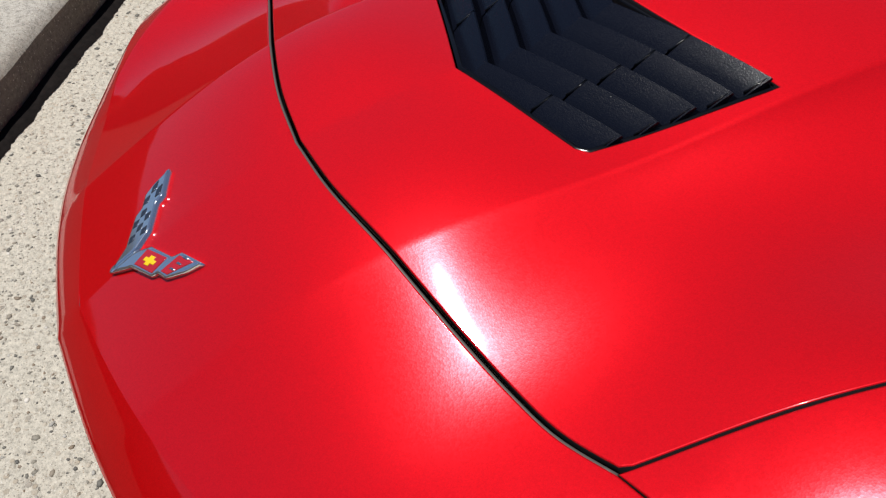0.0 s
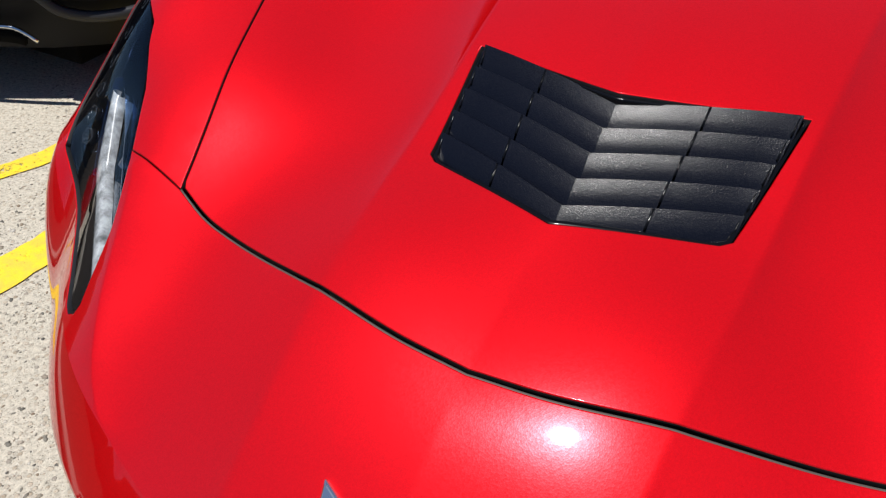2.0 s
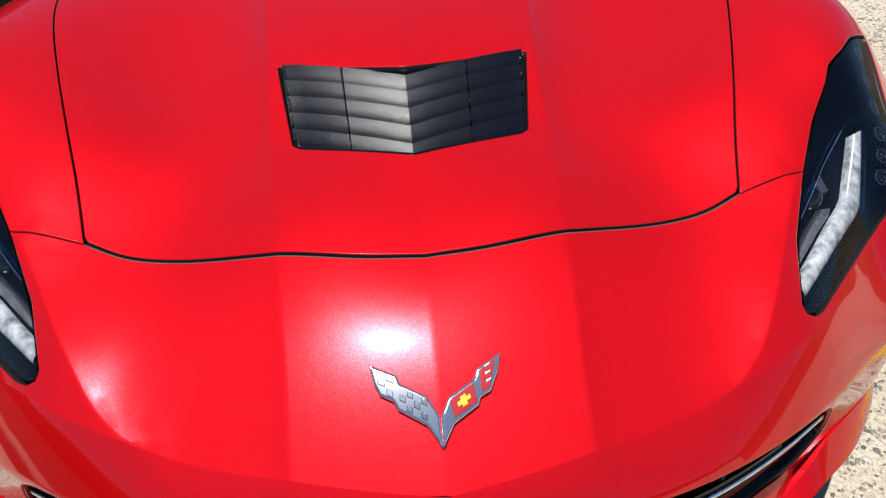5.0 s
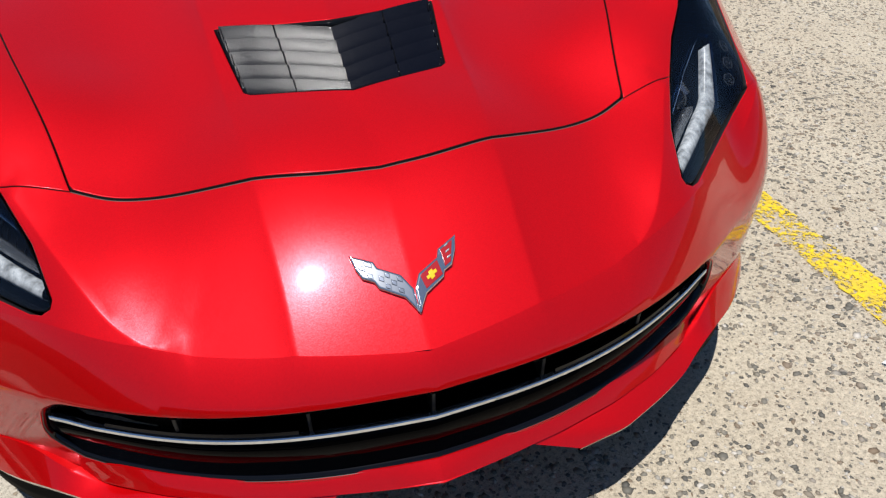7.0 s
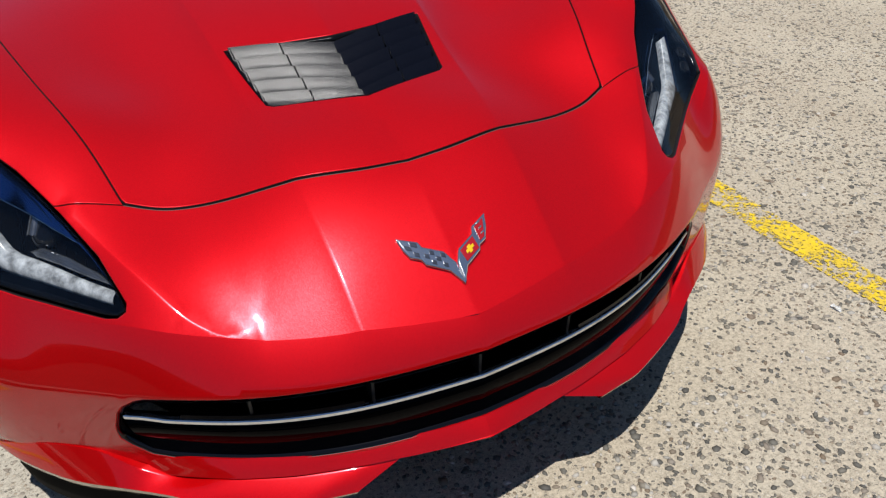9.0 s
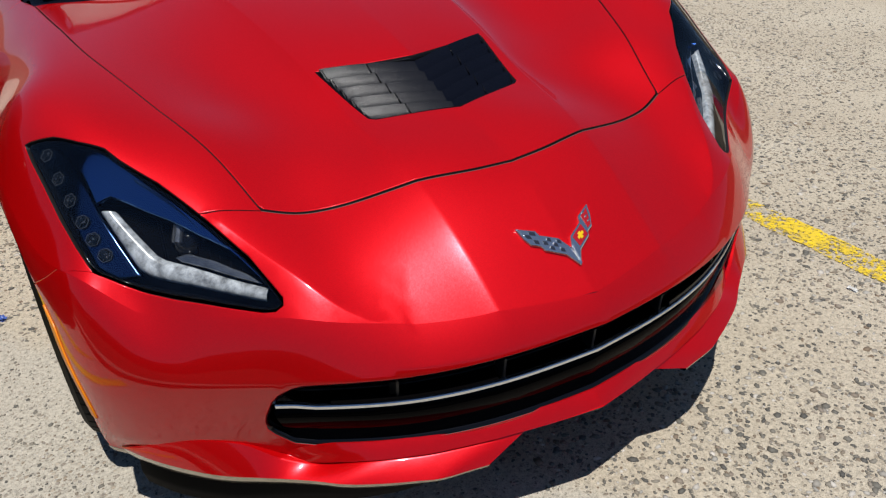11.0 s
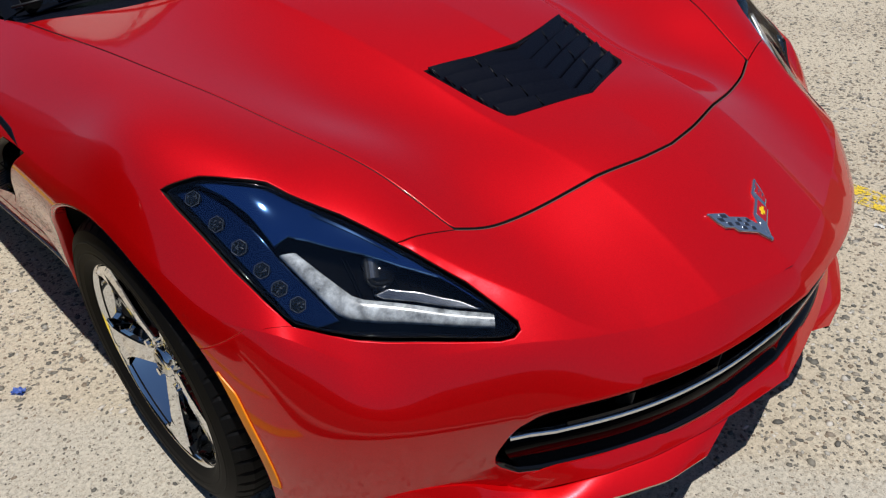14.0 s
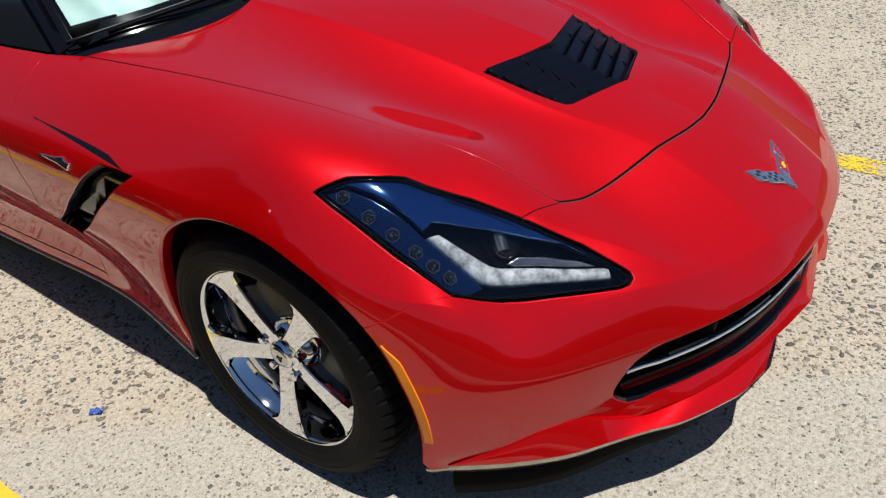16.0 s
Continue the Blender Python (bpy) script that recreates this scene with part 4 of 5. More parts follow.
SHELF = [(0.8232, 0.7652), (0.7942, 0.7361), (0.777, 0.6844), (0.762, 0.6173), (0.7557, 0.5764), (0.7255, 0.4785), (0.7578, 0.4913), (0.7832, 0.5154), (0.7978, 0.5673), (0.8076, 0.6257), (0.8159, 0.6931)]
LEDS = [(0.8074, 0.733), (0.8025, 0.6799), (0.7956, 0.6319), (0.7868, 0.5872), (0.7784, 0.554), (0.7661, 0.5247)]


def build_headlight(sg):
    m = np.array((sg, 1))
    ring = rounded(np.array(LAMP) * m, 2)
    ring = ring if area2(ring) > 0 else ring[::-1]
    lamp = panel("headlight", top, inset(ring, 0.004), HOUSING, car, depth=0.045, gap=0.0, lip=-0.036, step=0.016, label="dark headlight with a white angled light guide")
    panel("lens", top, inset(ring, 0.003), LENS, lamp, depth=0.003, gap=0.0, lip=0.004, label="clear glossy lamp cover").visible_shadow = False
    # black band inside the cover's edge
    rim = inset(resample(ring, 0.01), 0.003)
    n = skin_normals(top, rim, 1)
    rim2 = inset(rim, 0.003)
    rim3 = inset(rim, 0.0045)
    rows = [top(rim) - n * 0.006, top(rim2) - skin_normals(top, rim2, 1) * 0.006, top(rim3) - n * 0.04]
    ribbon("edge_band", rows, GRILLE_BLACK, lamp, closed=True)
    panel("bezel", top, np.array(BEZEL) * m, BEZEL_DARK, lamp, depth=0.010, gap=0.0, lip=0.03, step=0.007, label="glossy black upper bezel, coloured blue for the mirrored sky")
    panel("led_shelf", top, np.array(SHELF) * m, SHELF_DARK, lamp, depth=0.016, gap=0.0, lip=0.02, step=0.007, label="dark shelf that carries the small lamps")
    # light guide: a rounded bar
    a, b = bar_edge(GUIDE_OUT) * m, bar_edge(GUIDE_IN) * m
    rows = []
    for u, d in ((0.0, 0.03), (0.0, 0.02), (0.2, 0.015), (0.5, 0.0135), (0.8, 0.015), (1.0, 0.02), (1.0, 0.03)):
        q = a + (b - a) * u
        rows.append(top(q) - skin_normals(top, q, 1) * d)
    ribbon("light_guide", rows, LED_WHITE, lamp, "white translucent angled light guide")
    # ribbed floor between guide and bezel
    for k in range(9):
        u = 0.12 + k * 0.09
        q0, q1 = bar_edge(GUIDE_IN)[int(39 * (0.35 + u * 0.62))] * m, None
        q1 = q0 + np.array((-0.012 * sg, 0.045 * (1 - u) + 0.012))
        pts = [q0 + (q1 - q0) * t for t in np.linspace(0.05, 1, 6)]
        p = top(np.array(pts)) - skin_normals(top, np.array(pts), 1) * 0.038
        sweep("rib", p, [(-.0009, -.002), (.0009, -.002), (.0009, .001), (-.0009, .001)], HOUSING, lamp)
    # bright reflector behind the guide, and the shroud of the projector
    tray = np.array([(.548, .338), (.585, .375), (.622, .413), (.66, .45), (.668, .463), (.645, .452), (.605, .414), (.565, .368)]) * m
    panel("reflector", top, tray, REFLECTOR, lamp, depth=0.028, gap=0.0, lip=0.01, step=0.006, label="silvery stepped reflector")
    q = np.array((.648, .486)) * m
    n = skin_normals(top, q[None], 1)[0]
    p = top(q[None])[0]
    mm = Matrix.Translation(Vector(p - n * 0.034)) @ Vector(n).to_track_quat("Z", "Y").to_matrix().to_4x4() @ Matrix.Rotation(math.pi / 2, 4, "X")
    bm = bmesh.new()
    bmesh.ops.create_cone(bm, cap_ends=True, segments=24, radius1=0.013, radius2=0.013, depth=0.034, matrix=mm)
    part("shroud", bm, REFLECTOR, lamp, "grey projector shroud", smooth=False)
    # almond-shaped window let into the bezel
    ring_w = rounded(np.array([(.60, .452), (.622, .50), (.655, .558), (.682, .598), (.664, .585), (.63, .525)]) * m, 2)
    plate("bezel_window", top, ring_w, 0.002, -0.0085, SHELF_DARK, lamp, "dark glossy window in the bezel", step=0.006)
    # projector: a dark glass dome in a thin ring
    q = np.array((.642, .474)) * m
    n = skin_normals(top, q[None], 1)[0]
    p = top(q[None])[0]
    mm = Matrix.Translation(Vector(p - n * 0.062)) @ Vector(n).to_track_quat("Z", "Y").to_matrix().to_4x4()
    bm = bmesh.new()
    bmesh.ops.create_uvsphere(bm, u_segments=28, v_segments=14, radius=0.036, matrix=mm)
    bmesh.ops.bisect_plane(bm, geom=bm.verts[:] + bm.edges[:] + bm.faces[:], plane_co=Vector(p - n * 0.06), plane_no=Vector(n), clear_inner=True)
    part("projector", bm, BLACK_GLOSS, lamp, "dark glass projector lens", smooth=True)
    ringp = np.array([mm @ Vector((0.0375 * math.cos(a), 0.0375 * math.sin(a), 0.012)) for a in np.linspace(0, 2 * math.pi, 41)])
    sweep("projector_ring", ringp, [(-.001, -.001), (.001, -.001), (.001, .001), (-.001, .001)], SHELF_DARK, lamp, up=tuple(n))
    rnd = random.Random(7)
    for k, q in enumerate(LEDS):
        q = np.array(q) * m
        n = skin_normals(top, q[None], 1)[0]
        p = top(q[None])[0] - n * 0.0145
        ahead = np.array(LEDS[max(k - 1, 0)]) - np.array(LEDS[max(k - 1, 0) + 1])
        turn = math.atan2(ahead[1], ahead[0] * sg)
        mm = Matrix.Translation(Vector(p)) @ Vector((0, 0, 1)).rotation_difference(Vector(n)).to_matrix().to_4x4() @ Matrix.Rotation(turn, 4, "Z")
        # a clear block with a stepped face
        bm = bmesh.new()
        bmesh.ops.create_cone(bm, cap_ends=True, segments=6, radius1=0.0155, radius2=0.0135, depth=0.008, matrix=mm @ Matrix.Translation((0, 0, -0.001)))
        bmesh.ops.create_cone(bm, cap_ends=True, segments=6, radius1=0.0105, radius2=0.0085, depth=0.004, matrix=mm @ Matrix.Translation((0.001, 0, 0.004)))
        module = part("led_module", bm, LED_BLOCK, lamp)
        # random pale bars drawn as glints inside, then the block's hexagonal outline
        bm = bmesh.new()
        for i in range(5):
            x, y = rnd.uniform(-0.008, 0.007), rnd.uniform(-0.008, 0.008)
            add_box(bm, (rnd.uniform(0.002, 0.006), rnd.uniform(0.0006, 0.0014), 0.0012), mm @ Matrix.Translation((x, y, 0.006)) @ Matrix.Rotation(rnd.choice((0, 0.52, 1.05, 1.57)), 4, "Z"), 0.0003)
        for i in range(6):
            turn6 = mm @ Matrix.Rotation(i * math.pi / 3 + math.pi / 6, 4, "Z")
            add_box(bm, (0.0007, 0.0135, 0.001), turn6 @ Matrix.Translation((0.0118, 0, 0.0032)), 0.0002)
            if i % 2:
                add_box(bm, (0.006, 0.0006, 0.001), turn6 @ Matrix.Rotation(math.pi / 6, 4, "Z") @ Matrix.Translation((0.007, 0, 0.0055)), 0.0002)
        part("glint_bars", bm, LED_GREY, module, "pale bars drawn as glints, with the block's outline")


for sg in (1, -1):
    build_headlight(sg)

# ---------- grille ----------
grille = thing("grille", "", "")
grille.parent = car
grille["label"] = "wide black grille with a thin chrome bar"


def grille_line(z, s_end, n=81, back=0.0):
    ss = np.linspace(-s_end, s_end, n)
    out = []
    for s in ss:
        q = side(np.c_[np.full(60, s), np.linspace(0.6 * V_UNIT, 2.3 * V_UNIT, 60)])
        zz = z(abs(s)) if callable(z) else z
        k = np.argmin(np.abs(q[:, 2] - zz))
        out.append(q[k] + (0, back, 0))
    return np.array(out)


def build_grille():
    ring = resample(grille_ring, 0.012)
    ring = ring if area2(ring) > 0 else ring[::-1]
    p = side(ring)
    inn = side(inset(ring, 0.008))
    rows = [p + (0, 0.002, 0), inn + (0, 0.006, 0), inn + (0, 0.05, 0), side(inset(ring, 0.012)) + (0, 0.09, 0)]
    ribbon("surround", rows, BLACK_GLOSS, grille, "gloss black surround", closed=True)
    panel("backing", side, inset(ring, 0.004), VOID, grille, sign=-1, depth=0.085, gap=0.0, lip=0.0, step=0.03)
    bar_z = lambda s: 0.384 + 0.006 * (s / 0.6) ** 2
    ends = unside((0.585, 0.25, 0.39))[0]
    bar = grille_line(bar_z, ends, 91, 0.012)
    bar = np.array([bar[max(0, i - 1):i + 2].mean(0) if i != 45 else bar[i] for i in range(len(bar))])
    sweep("chrome_bar", bar, [(-.005, -.0045), (.003, -.0045), (.0045, -.003), (.005, .003), (.0035, .0048), (-.005, .005)], EMBLEM, grille, "thin polished chrome bar", smooth=False)
    # dark bevel over the bar towards the ends
    for sg in (-1, 1):
        half = bar[8:31] if sg < 0 else bar[60:83]
        sweep("bar_cap", half + (0, 0.006, 0.008), [(-.004, -.004), (.006, -.004), (.004, .004), (-.004, .003)], BLACK_GLOSS, grille, smooth=False)
    low = grille_line(lambda s: 0.290, ends - 0.03, 91, 0.008)
    mid_ = grille_line(lambda s: 0.345, ends - 0.005, 91, 0.012)
    up = grille_line(lambda s: 0.376, ends, 91, 0.014)
    ribbon("lower_panel", [up + (0, 0.03, 0), up, mid_, low, low + (0, 0.03, -0.004)], GRILLE_BLACK, grille, "smooth gloss black lower panel")
    for x in (-0.385, -0.19, 0.0, 0.19, 0.385):
        bm = bmesh.new()
        y = float(np.interp(abs(x), [0, 0.2, 0.4], [0.058, 0.08, 0.135]))
        add_box(bm, (0.006, 0.03, 0.07), pose(x, y + 0.035, 0.412, 8), 0.0015)
        part("strut", bm, BLACK_TRIM, grille)
    for z in (0.398, 0.409, 0.42, 0.431, 0.442):
        line = grille_line(z, ends - 0.03, 61, 0.055)
        sweep("slat", line, [(-.003, -.001), (.003, -.001), (.003, .001), (-.003, .001)], BLACK_TRIM, grille)


build_grille()


# ---------- fins of the lower lip ----------
def build_fin(sg):
    """The crisp ledge below the grille and the flat wing that hangs from its edge."""
    x = np.linspace(0, 0.63, 64)
    gy = np.interp(x, [0, .081, .208, .326, .426, .535, .58, .63], [.070, .076, .104, .135, .177, .240, .276, .318])
    gz = np.interp(x, [0, .5, .56, .63], [.286, .284, .276, .25])
    cy = np.interp(x, [0, .1, .228, .342, .442, .538, .58, .63], [.043, .059, .086, .119, .162, .228, .268, .318])
    cz = np.interp(x, [0, .45, .56, .63], [.258, .257, .246, .235])
    for a in (gy, cy):
        for _ in range(5):
            a[1:-1] = (a[:-2] + 2 * a[1:-1] + a[2:]) / 4
    row = lambda x, y, z: np.c_[x * sg, y, z]
    rows = [row(x, gy + 0.02, gz - 0.004), row(x, gy, gz), row(x, (gy * 2 + cy) / 3, (gz * 2 + cz) / 3 + 0.001), row(x, (gy + 2 * cy) / 3, (gz + 2 * cz) / 3 + 0.0012), row(x, cy + 0.0015, cz + 0.001),
            row(x, cy, cz - 0.001), row(x, cy + 0.006, cz - 0.008), row(x, cy + 0.05, cz - 0.011)]
    ob = ribbon("lower_lip", rows, RED, bumper, "crisp red ledge below the grille")
    ob.data.set_sharp_from_angle(angle=radians(40))
    tip = [0.165, 0.25, 0.35, 0.45, 0.535]
    up = curve([(q, np.interp(q, x, cy) + 0.003, np.interp(q, x, cz) - 0.004) for q in tip] + [(.595, .266, .262), (.645, .304, .290), (.69, .336, .297), (.73, .367, .293), (.775, .411, .275), (.806, .447, .256), (.829, .480, .238), (.845, .516, .220)], 64)
    lo = curve([(.252, .066, .222), (.30, .075, .223), (.345, .084, .224), (.39, .103, .226), (.45, .132, .228), (.512, .168, .231), (.549, .198, .233), (.636, .262, .235), (.684, .297, .235), (.711, .320, .235), (.752, .363, .235), (.80, .424, .232), (.828, .472, .225), (.846, .514, .214)], 64)
    t = np.gradient(lo[:, :2], axis=0)
    out = np.stack([t[:, 1], -t[:, 0], 0 * t[:, 0]], 1) / np.linalg.norm(t, axis=1, keepdims=True)
    k01 = np.clip(np.linspace(0, 1, 64) * 14, 0, 1)[:, None]
    under = np.interp(lo[:, 0], [0.3, 0.6, 0.76], [0.4, 1.0, 1.55])[:, None]
    mix = lambda k: up + (lo - up) * k + out * k * (1 - k) * 0.009 * k01
    rows = [up - out * 0.012, up] + [mix(k) for k in (0.1, 0.3, 0.5, 0.7, 0.9, 0.97)] + [lo, lo - out * 0.0015 - (0, 0, 0.003)]
    rows = [r * (sg, 1, 1) for r in rows]
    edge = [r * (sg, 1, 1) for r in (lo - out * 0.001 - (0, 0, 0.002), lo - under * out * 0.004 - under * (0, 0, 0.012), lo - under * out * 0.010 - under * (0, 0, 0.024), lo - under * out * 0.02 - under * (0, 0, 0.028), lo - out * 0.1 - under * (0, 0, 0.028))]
    ribbon("lip_edge", edge, EDGE, bumper, "edge under the lip, tan for the mirrored ground")
    # black air dam under the edge
    hang = np.interp(lo[:, 0], [0.3, 0.42, 0.6, 0.8], [0.0, 0.035, 0.06, 0.075])[:, None]
    foot = lo - under * (0, 0, 0.027)
    dam = [r * (sg, 1, 1) for r in (foot - out * 0.016 * under, foot - out * 0.02 - hang * (0, 0, 0.5), foot - out * 0.026 - hang * (0, 0, 1), foot - out * 0.034 - hang * (0, 0, 1), foot - out * 0.04)]
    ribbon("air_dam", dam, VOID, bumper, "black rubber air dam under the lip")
    # the inner end folds back
    rows = [np.concatenate([r[:1] + (0.012 * sg, 0.05, 0), r[:1] + (0.002 * sg, 0.004, 0), r]) for r in rows]
    ob = ribbon("lower_fin", rows, RED, bumper, "red wing of the lower lip")
    ob.data.set_sharp_from_angle(angle=radians(40))


for sg in (1, -1):
    build_fin(sg)


# underside, and black plates added to keep the inside dark through the openings
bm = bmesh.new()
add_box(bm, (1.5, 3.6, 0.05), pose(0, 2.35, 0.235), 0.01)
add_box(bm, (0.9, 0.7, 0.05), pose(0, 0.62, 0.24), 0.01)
part("underside_block", bm, VOID, car)
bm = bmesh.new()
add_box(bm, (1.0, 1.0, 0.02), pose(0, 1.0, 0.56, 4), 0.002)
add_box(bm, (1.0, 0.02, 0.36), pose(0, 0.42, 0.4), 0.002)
part("bay_blackout", bm, VOID, car)


# ---------- side markers ----------
def build_marker(sg):
    degs = np.linspace(30.5, -5, 26)
    a = np.array([arch_point(d, arch_r(d) + 0.007) for d in degs])
    b = np.array([arch_point(d, arch_r(d) + 0.009 + 0.019 * np.clip((30.5 - d) / 6, 0.15, 1)) for d in degs])
    ring = np.concatenate([a, b[::-1]]) * (sg, 1)
    plate("side_marker", side, ring, 0.004, 0.003, AMBER, car, "amber side marker strip ahead of the wheel", sign=-1, step=0.008)


for sg in (1, -1):
    build_marker(sg)


# ---------- emblem on the nose ----------
def mapped(poly):
    return np.array(poly, float) * (0.9694, 1.0031) + (0, 0.0086)


def build_emblem():
    ob = thing("emblem", "", "")
    ob.parent = car
    ob["label"] = "chrome crossed-flags emblem on the nose"
    left = mapped([(-.087, .211), (-.052, .196), (-.048, .187), (-.015, .171), (-.001, .15), (0, .1175), (-.017, .141), (-.053, .16), (-.058, .169), (-.075, .177), (-.082, .190)])
    right = mapped([(.086, .212), (.052, .196), (.047, .185), (.012, .168), (.001, .15), (0, .1175), (.017, .141), (.05, .158), (.054, .166), (.068, .172), (.08, .192)])
    panel("checkered_flag", top, left, EMBLEM, ob, gap=0.0, lip=0.009, depth=-0.007, edge=0.0032, step=0.006, label="chrome flag with dark checks")
    flag = panel("red_flag", top, right, EMBLEM, ob, gap=0.0, lip=0.009, depth=-0.007, edge=0.0032, step=0.006, label="chrome-edged red flag")

    def quad(p00, p10, p11, p01, u0, u1, v0, v1):
        f = lambda u, v: (np.array(p00) * (1 - u) * (1 - v) + np.array(p10) * u * (1 - v) + np.array(p11) * u * v + np.array(p01) * (1 - u) * v)
        return np.array([f(u0, v0), f(u1, v0), f(u1, v1), f(u0, v1)])
    big = tuple(map(tuple, mapped(((-.016, .145), (-.052, .1625), (-.049, .184), (-.014, .167)))))
    small = tuple(map(tuple, mapped(((-.058, .172), (-.074, .18), (-.082, .2065), (-.055, .194)))))
    for c, (nu, nv) in ((big, (4, 3)), (small, (2, 3))):
        for i in range(nu):
            for j in range(nv):
                if (i + j) % 2 == 0:
                    plate("check", top, quad(*c, i / nu + 0.02, (i + 1) / nu - 0.02, j / nv + 0.02, (j + 1) / nv - 0.02), 0.002, 0.0078, CHECK, ob, step=0.006)
    red1 = mapped([(.018, .1465), (.049, .1615), (.0455, .181), (.013, .1645)])
    red2 = mapped([(.056, .171), (.067, .176), (.078, .205), (.055, .1935)])
    for r in (red1, red2):
        plate("red_field", top, r, 0.002, 0.0078, RED_ENAMEL, flag, step=0.006)
    bar = mapped([(.0225, .1615), (.0235, .157), (.0285, .1595), (.0295, .1565), (.0365, .160), (.0355, .163), (.041, .1655), (.040, .170), (.0345, .1675), (.0335, .1705), (.0265, .167), (.0275, .164)])
    plate("gold_mark", top, bar, 0.002, 0.0086, YELLOW_ENAMEL, flag, "plain gold mark", step=0.006)
    for y in (.180, .188, .196):
        plate("silver_bar", top, mapped([(.062, y), (.069, y + .003), (.070, y + .006), (.063, y + .003)]), 0.0015, 0.0084, SATIN, flag, step=0.006)


build_emblem()


# ---------- wheels ----------
def build_wheel():
    """A chrome five-spoke wheel with its tyre, the outer face towards +x."""
    w = thing("wheel", "", "")
    w["label"] = "chrome five-spoke wheel with a low black tyre"
    w.parent = car
    # tyre with cut shoulders
    prof = [(.226, -.012), (.236, .004), (.25, .012), (.262, .0145), (.264, .0157), (.266, .0147), (.272, .0155), (.285, .0142), (.287, .0153), (.289, .0139), (.292, .013), (.308, .006), (.318, -.006), (.3255, -.022), (.3285, -.045), (.3295, -.075), (.3225, -.077), (.3225, -.086), (.33, -.088),
            (.3305, -.12), (.3235, -.122), (.3235, -.131), (.3305, -.133), (.33, -.165), (.323, -.167), (.323, -.176), (.329, -.178), (.326, -.215), (.31, -.235), (.27, -.245), (.226, -.23)]
    n = 312
    verts, faces = [], []
    for i in range(n):
        a = 2 * math.pi * i / n
        cut = 0.0045 if i % 6 == 0 else 0.0
        for r, h in prof:
            rr = r - (cut if -0.06 < h < -0.002 and r > .305 else 0.0)
            verts.append((h, rr * math.cos(a), rr * math.sin(a)))
    m = len(prof)
    for i in range(n):
        j = (i + 1) % n
        for k in range(m - 1):
            faces.append((i * m + k, i * m + k + 1, j * m + k + 1, j * m + k))
    tyre = mesh_ob("tyre", verts, faces, RUBBER, w, "black low-profile tyre with cut shoulders", smooth=False)
    # raised plain bars where the sidewall carries writing
    for a0, count in ((0.9, 9), (3.6, 11)):
        for i in range(count):
            a = a0 + i * 0.045
            bm = bmesh.new()
            mm = Matrix.Rotation(a, 4, "X") @ Matrix.Translation((0.0145, 0.279, 0))
            add_box(bm, (0.0016, 0.011, 0.0065 if i % 3 else 0.0035), mm)
            part("lettering_bar", bm, RUBBER, tyre)
    lathe("rim", [(.2265, -.2), (.216, -.16), (.206, -.09), (.214, -.05), (.224, -.025), (.2275, -.012), (.229, -.004), (.233, .0005), (.2395, .0025), (.243, .001), (.2445, -.004), (.242, -.012)], 96, CHROME, w, "chrome rim and lip")
    for k in range(5):
        a = 2 * math.pi * k / 5
        rot = Matrix.Rotation(a, 4, "X")
        # stations out from the hub: radius, half width, face height, ridge
        st = [(.03, .024, -.028), (.06, .0225, -.024), (.10, .0235, -.018), (.15, .028, -.013), (.19, .034, -.009), (.215, .044, -.005), (.2305, .066, -.0025)]
        verts, faces = [], []
        for r, hw, fx in st:
            for dx, ww in ((-.04, .62), (-.014, .95), (-.003, 1.0), (0.0, .9), (0.0016, 0.0), (0.0, -.9), (-.003, -1.0), (-.014, -.95), (-.04, -.62)):
                z = hw * ww
                verts.append(rot @ Vector((fx + dx, math.sqrt(max(r * r - z * z, 1e-6)) if r > .2 else r, z)))
        m2 = 9
        for i in range(len(st) - 1):
            for j in range(m2 - 1):
                faces.append((i * m2 + j, i * m2 + j + 1, (i + 1) * m2 + j + 1, (i + 1) * m2 + j))
        mesh_ob("spoke", verts, faces, CHROME, w, smooth=False)
    lathe("hub", [(.0, -.016), (.024, -.016), (.031, -.018), (.034, -.022), (.036, -.03), (.055, -.034), (.075, -.045), (.078, -.09)], 40, CHROME, w)
    cap = lathe("hub_cap", [(.0, -.0135), (.02, -.0138), (.026, -.0155), (.027, -.02)], 32, SATIN, w, "satin hub cap")
    for sz, a in ((0.018, 0.6), (0.018, -0.6)):
        bm = bmesh.new()
        add_box(bm, (0.002, sz, 0.004), Matrix.Rotation(a, 4, "X") @ Matrix.Translation((-0.0125, 0.003, 0)))
        part("cap_mark", bm, BLACK_GLOSS, cap)
    for k in range(5):
        a = 2 * math.pi * (k + 0.5) / 5
        bm = bmesh.new()
        mm = Matrix.Translation((-.032, .058 * math.cos(a), .058 * math.sin(a))) @ Matrix.Rotation(math.pi / 2, 4, "Y")
        bmesh.ops.create_cone(bm, cap_ends=True, segments=12, radius1=.0105, radius2=.009, depth=.03, matrix=mm)
        part("lug_nut", bm, CHROME, w, smooth=False)
    lathe("brake_disc", [(.06, -.09), (.165, -.09), (.168, -.1), (.165, -.118), (.06, -.118)], 64, DISC, w, "grey steel brake disc")
    bm = bmesh.new()
    for i in range(7):
        a = 0.5 + i * 0.13
        add_box(bm, (0.05, 0.055, 0.026), Matrix.Rotation(a, 4, "X") @ Matrix.Translation((-0.095, 0.15, 0)), 0.004)
    part("caliper", bm, CALIPER, w, "red brake caliper")
    lathe("inner_drum", [(.205, -.1), (.06, -.125), (.0, -.13)], 40, VOID, w)
    return w


wheel = build_wheel()
wheel.matrix_basis = pose(-0.892, HUB[0], HUB[1], 0, 0, 180) @ pose(0, 0, 0, -21)
